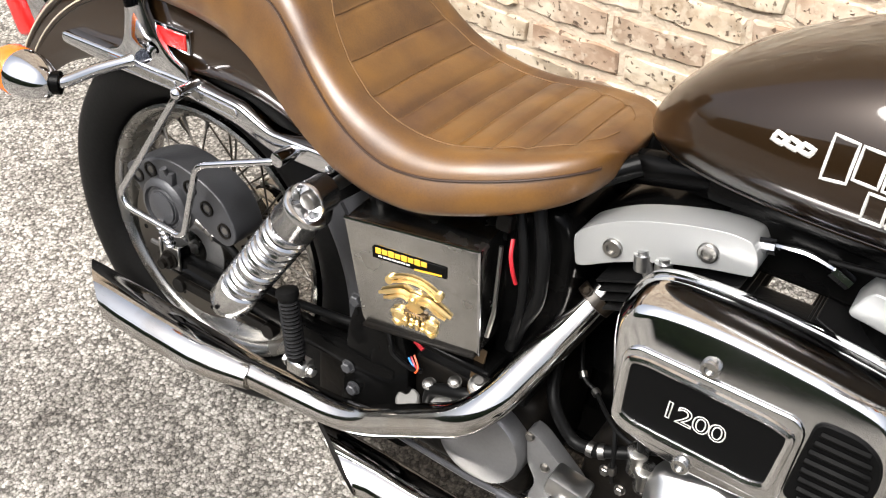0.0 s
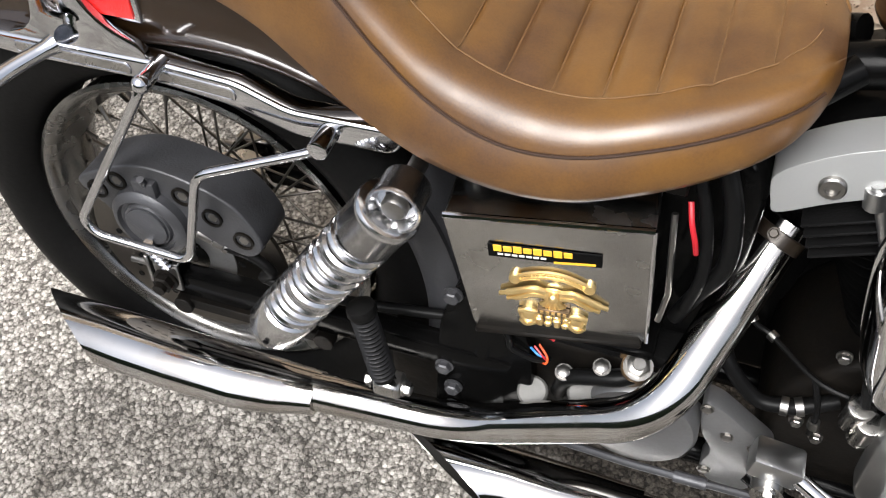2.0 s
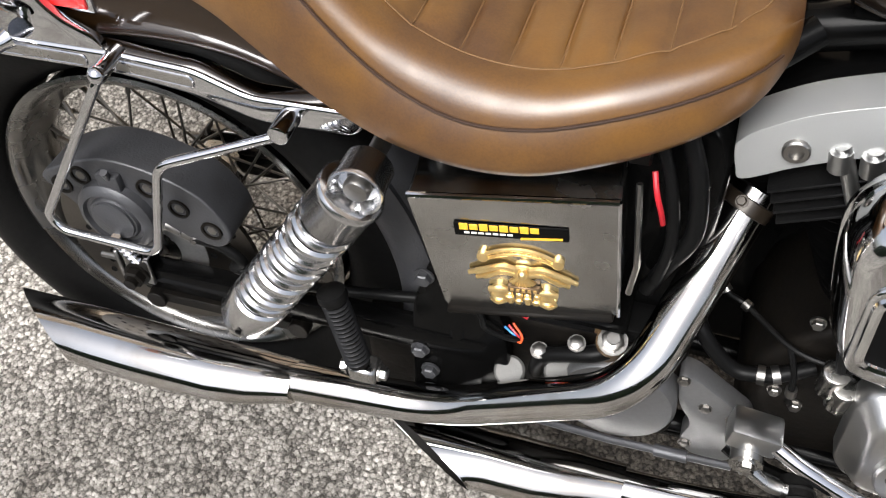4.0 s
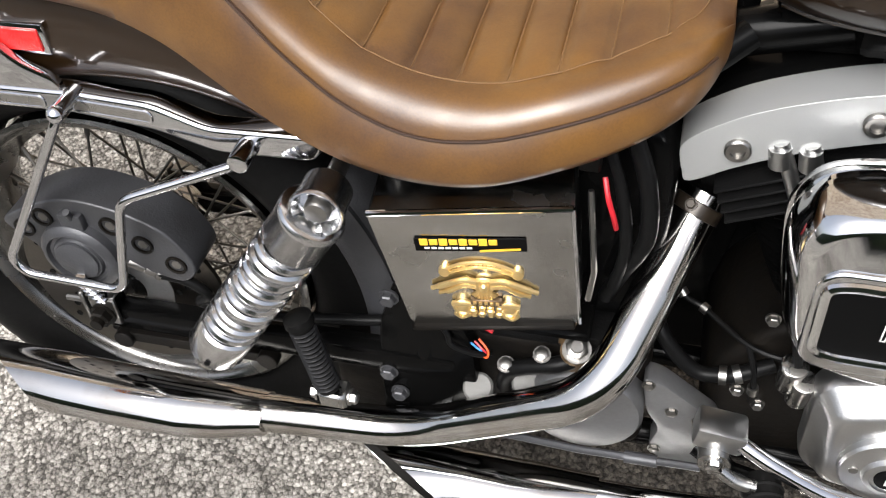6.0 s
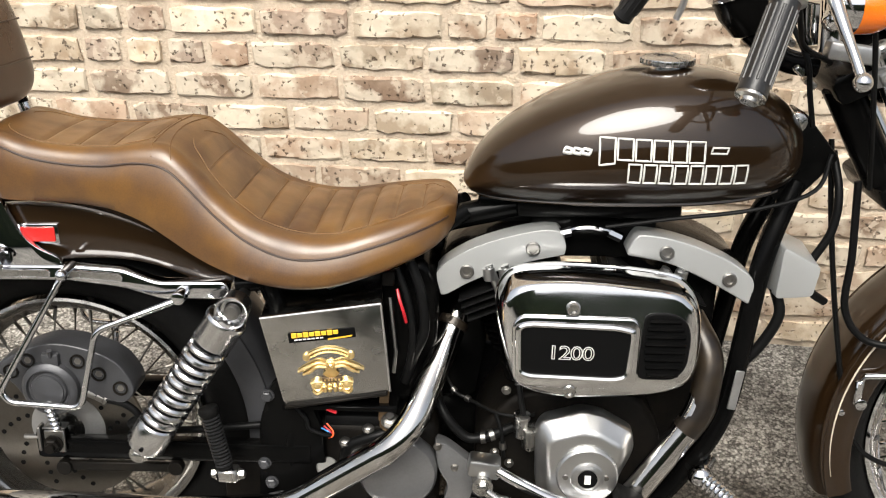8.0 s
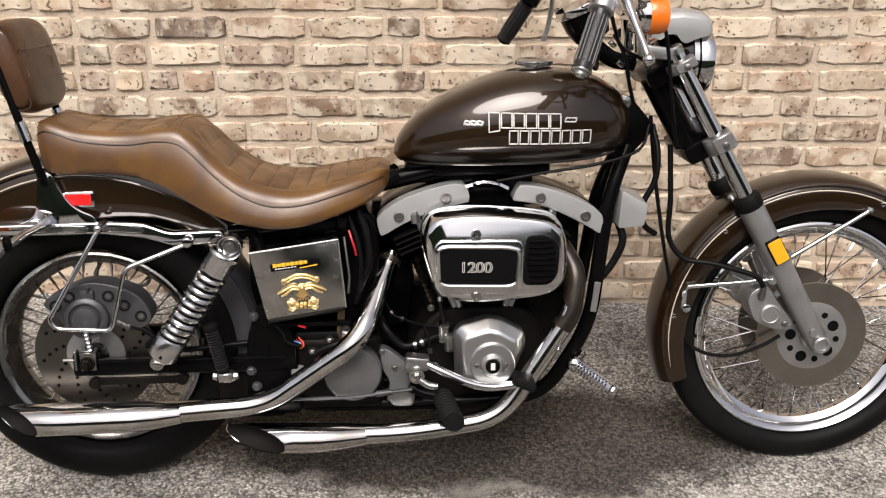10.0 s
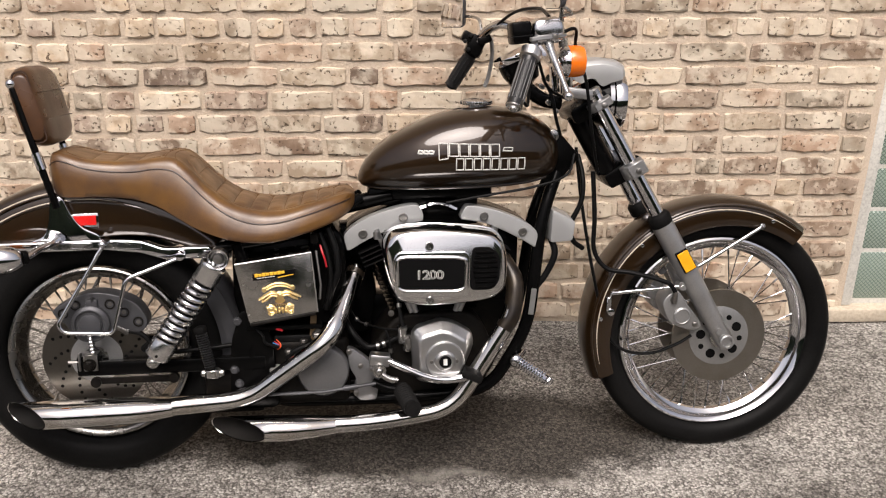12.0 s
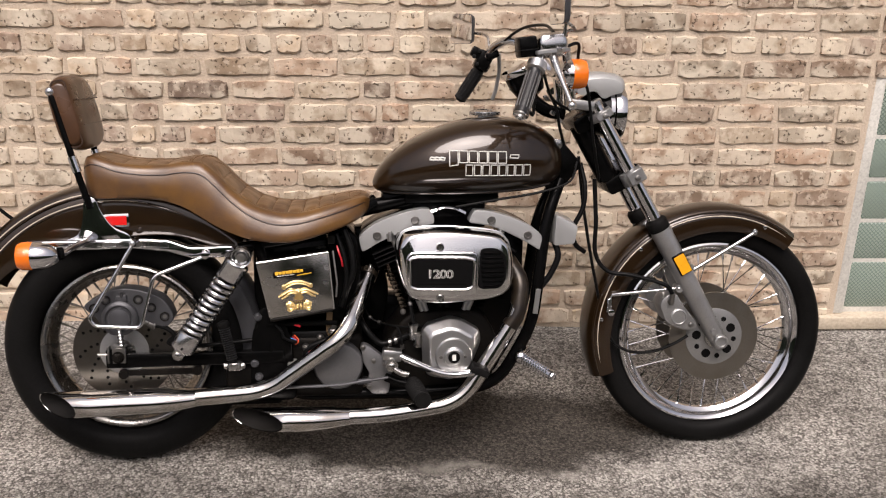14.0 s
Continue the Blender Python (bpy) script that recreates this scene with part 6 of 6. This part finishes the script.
    # clamps
for l, n0, h, mt in ((0.545, -0.02, 0.038, ALLOY), (0.738, -0.02, 0.022, ALLOY)):
    tc = steered("triple_clamp", bev(xf(slab(out2([(-0.075, -0.02), (-0.075, 0.02), (0.03, 0.026), (0.03, -0.026)], 0.01, 3), -0.09, 0.09), Matrix.Translation(fork(l)) @ Matrix.Rotation(-RAKE, 4, "Y")), 0.006, 2), BLACK, bike, "fork clamp")
    for s in (-1, 1):
        steered("clamp_ring", join(lathe([(0.0195, -h / 2), (0.031, -h / 2), (0.033, -h / 2 + 0.004), (0.033, h / 2 - 0.004), (0.031, h / 2), (0.0195, h / 2)], fork(l, s * YF), UP, 26)), mt, tc)
        steered("clamp_lug", bev(xf(block((0.004, s * 0.012, 0), (0.048, 0.048, h)), Matrix.Translation(fork(l, s * YF)) @ Matrix.Rotation(-RAKE, 4, "Y")), 0.003, 1), mt, tc)
        steered("clamp_screw", button(fork(l - 0.004, s * (YF + 0.036), 0.004), (0, s, 0), 0.0075, 0.006, 14), STEEL, tc)
# front callipers
fc = [(1.485, 0.386), (1.501, 0.408), (1.528, 0.414), (1.551, 0.381), (1.591, 0.328), (1.583, 0.311), (1.558, 0.309), (1.511, 0.328), (1.493, 0.356)]
for side in (-1, 1):
    s = side
    c = steered("front_calliper", bev(slab([(p.x, p.y) for p in rounded([(x, z, 0) for x, z in fc], 4, True)], s * 0.038, s * 0.108), 0.008, 3), ALLOY, bike, "cast alloy front brake calliper")
    steered("piston_cap", lathe([(0.024, 0.0), (0.024, 0.006), (0.020, 0.008), (0.018, 0.006), (0.001, 0.006)], (1.538, s * 0.106, 0.348), (0, s, 0), 26), ALLOY, c)
    steered("calliper_bolt", hexbolt((1.575, s * 0.107, 0.324), (0, s, 0), 0.007, 0.006), STEEL, c)
    steered("calliper_bolt", hexbolt((1.513, s * 0.107, 0.394), (0, s, 0), 0.008, 0.012), STEEL, c)
    steered("hose_union", cyl((1.513, s * 0.112, 0.386), (1.515, s * 0.118, 0.420), 0.007, 12), STEEL, c)
hose = [(1.514, -0.118, 0.418), (1.49, -0.116, 0.445), (1.40, -0.10, 0.470), (1.335, -0.085, 0.480), (1.300, -0.075, 0.53), (1.300, -0.07, 0.62), (1.295, -0.06, 0.74)]
steered("brake_hose", sweep(rounded(hose, 8), 0.0062, 10), HOSE, bike, "black front brake hose")
steered("speedo_cable", sweep(rounded([(1.575, -0.085, 0.285), (1.53, -0.09, 0.262), (1.46, -0.085, 0.238), (1.39, -0.07, 0.246), (1.345, -0.06, 0.30), (1.30, -0.065, 0.47), (1.268, -0.05, 0.66), (1.255, -0.03, 0.80)], 8), 0.0045, 8), HOSE, bike, "black speedometer cable")
steered("cable", sweep(rounded([(1.26, -0.03, 0.78), (1.268, -0.06, 0.72), (1.262, -0.07, 0.66), (1.235, -0.07, 0.60), (1.245, -0.06, 0.555), (1.275, -0.05, 0.53)], 8), 0.007, 10), HOSE, bike)

# -- head lamp
LC, LD = (1.364, 0, 0.918), (1, 0, -0.05)
lamp = steered("head_lamp", lathe([(0.010, -0.105), (0.040, -0.098), (0.058, -0.070), (0.067, -0.030), (0.069, 0.0)], LC, LD, 44), BLACK, bike, "black bowl head lamp with chrome rim")
steered("rim", lathe([(0.068, -0.014), (0.073, -0.014), (0.0755, -0.004), (0.0755, 0.006), (0.073, 0.015), (0.068, 0.018), (0.066, 0.010)], LC, LD, 48), CHROME, lamp, "chrome lamp rim")
steered("rim_band", lathe([(0.0695, -0.030), (0.0725, -0.030), (0.0725, -0.019), (0.0695, -0.019)], LC, LD, 44), CHROME, lamp)
steered("rim_screw", join(button((1.352, -0.006, 0.842), (0, -0.3, -1), 0.005, 0.009, 12), cyl((1.345, 0.0, 0.843), (1.368, 0.0, 0.841), 0.006, 10)), CHROME, lamp)
steered("lens", lathe([(0.067, 0.014), (0.058, 0.021), (0.034, 0.027), (0.001, 0.029)], LC, LD, 40), LENS, lamp, "clear ribbed glass lens")
visor = [(1.225, 0.985), (1.236, 1.016), (1.268, 1.030), (1.310, 1.034), (1.352, 1.028), (1.376, 1.014), (1.380, 0.992), (1.374, 0.985), (1.345, 0.978), (1.318, 0.966), (1.304, 0.972), (1.292, 0.990), (1.268, 0.990), (1.250, 0.975)]
steered("visor", bev(loft([[(1.31 + (x - 1.31) * k, y, 1.0 + (z - 1.0) * k - d) for x, z in out2(visor, 0.006, 3)] for y, k, d in ((-0.062, 0.84, 0.012), (-0.052, 0.94, 0.004), (-0.03, 1.0, 0), (0.03, 1.0, 0), (0.052, 0.94, 0.004), (0.062, 0.84, 0.012))]), 0.003, 2), SILVER, lamp, "silver lamp bracket over the bowl")
part("lamp_mount", bev(block((1.236, -0.065, 0.945), (0.075, 0.03, 0.026), Matrix.Rotation(radians(8), 4, "Y")), 0.005, 2), ALLOY, lamp)

# -- handlebar and controls: turned a little to the left
RG, LG = ((1.023, -0.337, 0.932), (1.068, -0.281, 1.037)), ((0.957, 0.301, 0.957), (1.010, 0.259, 1.046))
bar = [RG[0], RG[1], (1.090, -0.255, 1.090), (1.120, -0.205, 1.112), (1.175, -0.130, 1.105), (1.205, -0.070, 1.020), (1.192, 0.040, 1.018), (1.150, 0.100, 1.085), (1.085, 0.170, 1.128), (1.040, 0.225, 1.105), LG[1], LG[0]]
hb = part("handlebar", sweep(fillet(bar, 0.035, 8), 0.0127, 16), CHROME, bike, "swept-back chrome handlebar")
for s, (a, b) in ((-1, RG), (1, LG)):
    a, b = Vector(a), Vector(b)
    d = (b - a).normalized()
    g = part("grip", sweep([a + (b - a) * i / 12 for i in range(13)], [0.0195 if i in (0, 12) else 0.0185 for i in range(13)], 18), GRIP, hb, "black rubber grip")
    for i in range(12):
        t = 2 * math.pi * i / 12
        u = d.orthogonal().normalized()
        w = d.cross(u)
        o = (u * math.cos(t) + w * math.sin(t)) * 0.0182
        part("grip_rib", sweep([a + d * 0.014 + o, b - d * 0.014 + o], 0.0018, 6), GRIP, g)
    part("grip_end", lathe([(0.0185, 0.0), (0.0190, 0.004), (0.012, 0.006), (0.011, 0.010), (0.001, 0.011)], a, -d, 20), WORN_CHROME if s < 0 else RUBBER, g)
    part("throttle_sleeve" if s < 0 else "grip_flange", lathe([(0.019, -0.004), (0.0245, 0.0), (0.0245, 0.020), (0.017, 0.026)], b, d, 24), POLISHED if s < 0 else BLACK, hb)
# left switch gear
part("switch_housing", bev(join(xf(block((0, 0, 0), (0.044, 0.045, 0.056)), Matrix.Translation((1.018, 0.252, 1.066)) @ Matrix.Rotation(radians(28), 4, "Y")), xf(block((0, 0, 0), (0.030, 0.034, 0.030)), Matrix.Translation((0.995, 0.245, 1.090)) @ Matrix.Rotation(radians(28), 4, "Y"))), 0.005, 2), BLACK, hb)
for dx, dz in ((-0.022, 0.006), (-0.014, -0.016), (-0.006, 0.022)):
    part("switch_button", button((1.010 + dx, 0.228, 1.072 + dz), (-0.4, -0.9, 0.1), 0.006, 0.005, 12), CAST, hb)
part("clutch_bracket_arm", bev(xf(block((0, 0, 0), (0.040, 0.024, 0.022)), Matrix.Translation((1.042, 0.230, 1.082)) @ Matrix.Rotation(radians(-20), 4, "Y")), 0.006, 2), BLACK, hb)
lev = part("clutch_lever", sweep(rounded([(1.062, 0.235, 1.085), (1.070, 0.275, 1.040), (1.066, 0.305, 0.985), (1.056, 0.318, 0.950)], 6), 0.0062, 10), SILVER, hb, "slim silver clutch lever")
# master cylinder and brake lever on the other side
MC = Matrix.Translation((1.112, -0.252, 1.095)) @ Matrix.Rotation(radians(5), 4, "Z") @ Matrix.Rotation(radians(-6), 4, "Y")
mc = part("master_cylinder", xf(bev(loft([[(x, y, z) for x, y in out2([(-0.036 * k, -0.030 * k), (0.036 * k, -0.030 * k), (0.042 * k, 0.0), (0.036 * k, 0.030 * k), (-0.036 * k, 0.030 * k)], 0.012 * k, 4)] for z, k in ((-0.028, 0.55), (-0.022, 0.82), (-0.004, 1.0), (0.014, 0.98), (0.026, 0.86), (0.032, 0.55))]), 0.003, 2), MC), SATIN, hb, "bright silver brake master cylinder")
part("flange", xf(bev(loft([[(x, y, z) for x, y in out2([(-0.048, -0.034), (0.040, -0.034), (0.046, 0.0), (0.040, 0.034), (-0.048, 0.034)], 0.012, 4)] for z in (-0.018, -0.008)]), 0.002, 1), MC), POLISHED, mc)
part("switch_box", xf(bev(block((-0.062, 0.004, 0.004), (0.046, 0.052, 0.050)), 0.006, 2), MC), BLACK, mc, "black switch box")
part("box_seam", xf(bev(block((-0.062, 0.004, -0.004), (0.048, 0.054, 0.003)), 0.001, 1), MC), CAST, mc)
lev = part("brake_lever", sweep(rounded([(1.112, -0.262, 1.080), (1.119, -0.290, 1.045), (1.126, -0.318, 1.012), (1.134, -0.345, 0.980), (1.140, -0.364, 0.955)], 6), [0.0115 - 0.00032 * min(i, 16) for i in range(25)], 12), SATIN, hb, "silver brake lever with ball end")
part("lever_ball", ball((1.140, -0.366, 0.953), 0.0115), SATIN, lev)
part("lever_pivot", button((1.128, -0.280, 1.082), (0.2, -0.5, 0.8), 0.010, 0.008, 16), WORN_CHROME, lev)
for s, c, st in ((-1, Vector((1.138, -0.218, 1.026)), (1.205, -0.06, 0.985)), (1, Vector((1.225, 0.200, 1.000)), (1.19, 0.06, 0.98))):
    sig = part("front_signal", lathe([(0.004, 0.0), (0.018, 0.003), (0.030, 0.014), (0.0355, 0.026), (0.0365, 0.034)], c, (1, 0.06, 0.02), 30), CHROME, bike, "chrome bullet turn signal")
    part("lens", lathe([(0.0365, 0.033), (0.0375, 0.036), (0.0375, 0.058), (0.034, 0.070), (0.026, 0.074), (0.001, 0.076)], c, (1, 0.06, 0.02), 30), AMBER, sig, "amber lens")
    part("stalk", join(cyl(c + Vector((0.012, 0, -0.015)), st, 0.010, 12), ball(c + Vector((0.012, 0.0, -0.018)), 0.016)), CHROME, sig)
part("riser", join(cyl((1.213, -0.040, 0.945), (1.205, -0.045, 1.03), 0.017, 16), cyl((1.205, 0.035, 0.945), (1.197, 0.030, 1.03), 0.017, 16)), CHROME, hb)
# mirrors: one seen full-face, one edge-on
for c, w, turn, pts in (((0.965, 0.352, 1.160), 0.050, -55, [(1.035, 0.235, 1.100), (1.030, 0.27, 1.14), (0.995, 0.335, 1.150), (0.975, 0.355, 1.158)]), ((1.112, -0.320, 1.185), 0.046, -79, [(1.135, -0.262, 1.112), (1.150, -0.275, 1.130), (1.160, -0.295, 1.135), (1.125, -0.318, 1.155)])):
    m = Matrix.Translation(c) @ Matrix.Rotation(radians(turn), 4, "Z") @ Matrix.Rotation(radians(4), 4, "Y")
    o = [(-w, -0.044), (w, -0.040), (w * 0.94, 0.048), (-w * 0.86, 0.048)]
    mir = part("mirror", xf(loft([[(x * k, y, z * k) for x, z in out2(o, 0.016, 5)] for y, k in ((0.0, 1.0), (0.004, 1.0), (0.014, 0.92), (0.020, 0.7))]), m), CALLIPER, bike, "rectangular mirror with dark rim")
    part("mirror_glass", xf(slab(out2([(x * 0.97, z * 0.97) for x, z in o], 0.014, 5), -0.0015, 0.0005), m), MIRROR, mir)
    part("mirror_stem", sweep(rounded(pts, 5), 0.0042, 8), WORN_CHROME, mir)
part("stem_bolt", join(sweep([(1.118, -0.262, 1.118), (1.150, -0.266, 1.122)], 0.0055, 8), cyl((1.140, -0.266, 1.10), (1.144, -0.276, 1.158), 0.005, 10)), WORN_CHROME, hb)
# instruments and cables between the bars
SPC, SPD = (1.085, -0.020, 1.030), (-0.42, -0.05, 0.9)
sp = part("speedometer", lathe([(0.020, -0.070), (0.038, -0.060), (0.049, -0.028), (0.051, 0.006)], SPC, SPD, 32), BLACK, bike, "black speedometer with chrome rim")
part("rim", lathe([(0.049, 0.000), (0.055, 0.002), (0.057, 0.010), (0.054, 0.018), (0.047, 0.018)], SPC, SPD, 36), CHROME, sp)
part("glass", lathe([(0.048, 0.014), (0.001, 0.016)], SPC, SPD, 30), HOLE, sp)
part("dash_arm", sweep(rounded([(1.10, -0.02, 0.97), (1.15, -0.03, 0.93), (1.20, -0.03, 0.92)], 4), 0.018, 10), BLACK, sp)
for pts in ([(1.085, -0.260, 1.060), (1.115, -0.20, 1.000), (1.150, -0.12, 0.960), (1.21, -0.06, 0.93)], [(1.145, -0.25, 1.09), (1.185, -0.235, 1.10), (1.195, -0.20, 1.05), (1.24, -0.13, 0.98), (1.262, -0.115, 0.85), (1.295, -0.06, 0.74)], [(1.05, 0.22, 1.10), (1.10, 0.10, 1.15), (1.135, -0.05, 1.155), (1.13, -0.20, 1.13)], [(1.14, -0.09, 0.985), (1.16, -0.11, 0.94), (1.17, -0.11, 0.89), (1.19, -0.08, 0.84)], [(1.06, -0.285, 1.02), (1.055, -0.26, 0.955), (1.075, -0.22, 0.925), (1.085, -0.19, 0.95), (1.09, -0.17, 0.985)]):
    part("control_cable", sweep(rounded(pts, 8), 0.0042, 8), HOSE, hb)
for x, y, z in ((1.135, -0.10, 0.965), (1.152, -0.105, 0.925), (1.172, -0.10, 0.905)):
    part("cable_clip", bev(block((x, y, z), (0.016, 0.014, 0.010), Matrix.Rotation(radians(40), 4, "Y")), 0.002, 1), WORN_CHROME, hb)

# ---- bricks, piece by piece ----
rnd = random.Random(4)
far = ([], [])
row = 0
z = -0.035
LONG, SHORT, JOINT = 0.200, 0.092, 0.013
while z < 5.1:
    headers = row % 7 == 6
    items = []
    letters = COURSES.get(row) or "".join(rnd.choice("bttr") if headers else rnd.choice("BTTTRGTBPTb") for _ in range(29 if headers else 15))
    wide = sum((LONG if ch.isupper() else SHORT) + JOINT for ch in letters)
    stretch = (ROW_X1 - ROW_X0) / wide
    x = ROW_X0
    for ch in letters:
        pitch = ((LONG if ch.isupper() else SHORT) + JOINT) * stretch
        items.append(("S" if ch.isupper() else "H", ch.lower(), x, pitch))
        x += pitch
    for way in (-1, 1):
        x = ROW_X0 if way < 0 else ROW_X1
        while -5.6 < x < 7.6:
            kind = "H" if headers or rnd.random() < 0.12 else "S"
            pitch = (LONG if kind == "S" else SHORT) + JOINT
            items.append((kind, rnd.choice("pbbtttrg"), x - pitch if way < 0 else x, pitch))
            x += way * pitch
    for kind, clay, x0, pitch in items:
        if x0 + pitch > WIN_X0 + 0.005 and x0 < WIN_X1 + 0.005 and z < WIN_Z1 - 0.03:
            pitch = WIN_X0 - x0 + 0.004
            if pitch < 0.035:
                continue
            kind = "S" if pitch > 0.13 else "H"
        c = x0 + pitch / 2
        k = (pitch - JOINT) / (LONG if kind == "S" else SHORT)
        m = pose(c, WALL_Y + rnd.uniform(-0.002, 0.003), z + COURSE / 2 + rnd.uniform(-0.002, 0.002), 0, rnd.uniform(-0.6, 0.6), 0) @ Matrix.Diagonal((k, 1, 1, 1))
        me = rnd.choice(BRICKS[kind])
        if -0.85 < c < 2.36 and z < 1.36:
            o = new("brick", me)
            o.parent, o.matrix_local = wall, m
            o.color = (*CLAY[clay], 1)
        else:
            k = len(far[0])
            far[0].extend(tuple(m @ v.co) for v in me.vertices)
            far[1].extend(tuple(i + k for i in p.vertices) for p in me.polygons)
    z += COURSE
    row += 1
rest = new("brickwork", bpy.data.meshes.new("brickwork"))
rest.data.from_pydata(far[0], [], far[1])
rest.data.materials.append(BRICK)
rest.color = (*CLAY["t"], 1)
rest.parent = wall
tagged(rest, kind="stuff")

# glass blocks
window = new("window_1", mesh_of("window_1", block(((WIN_X0 + WIN_X1) / 2, WALL_Y + 0.0575, (WIN_Z0 + WIN_Z1) / 2), (WIN_X1 - WIN_X0, 0.07, WIN_Z1 - WIN_Z0)), MORTAR_WHITE))
tagged(window, "greenish glass-block window with pale mortar joints in the brick wall", "window", kind="structure")
BLOCK_Z = (0.018, 0.214, 0.369, 0.524, 0.679, 0.886)
for j in range(5):
    tall = BLOCK_Z[j + 1] - BLOCK_Z[j] - 0.010
    pane = None
    for i in range(4):
        m = Matrix.Translation((WIN_X0 + 0.128 + 0.178 * i, WALL_Y + 0.055, (BLOCK_Z[j] + BLOCK_Z[j + 1]) / 2))
        if pane is None:
            pane = part("glass_block", bev(block((0, 0, 0), (0.168, 0.07, tall)), 0.008, 2), GLASS_BLOCK, window)
            pane.matrix_local = m
        else:
            again(pane, m)
part("window_sill", bev(block((WIN_X0 + 0.37, WALL_Y + 0.05, -0.02), (0.86, 0.16, 0.05)), 0.006, 2), STONE, window)
part("jamb", bev(block((WIN_X0 + 0.018, WALL_Y + 0.045, 0.455), (0.036, 0.085, 0.895)), 0.004, 2), MORTAR_WHITE, window)

# ---- the far side of the alley, seen only in the chrome ----
hedge = new("backdrop", mesh_of("backdrop", bev(block((0.5, -9.0, 1.75), (40, 1.2, 3.5)), 0.3, 2), LEAF))
tagged(hedge, "dull green hedge across the alley", "hedge", kind="structure")
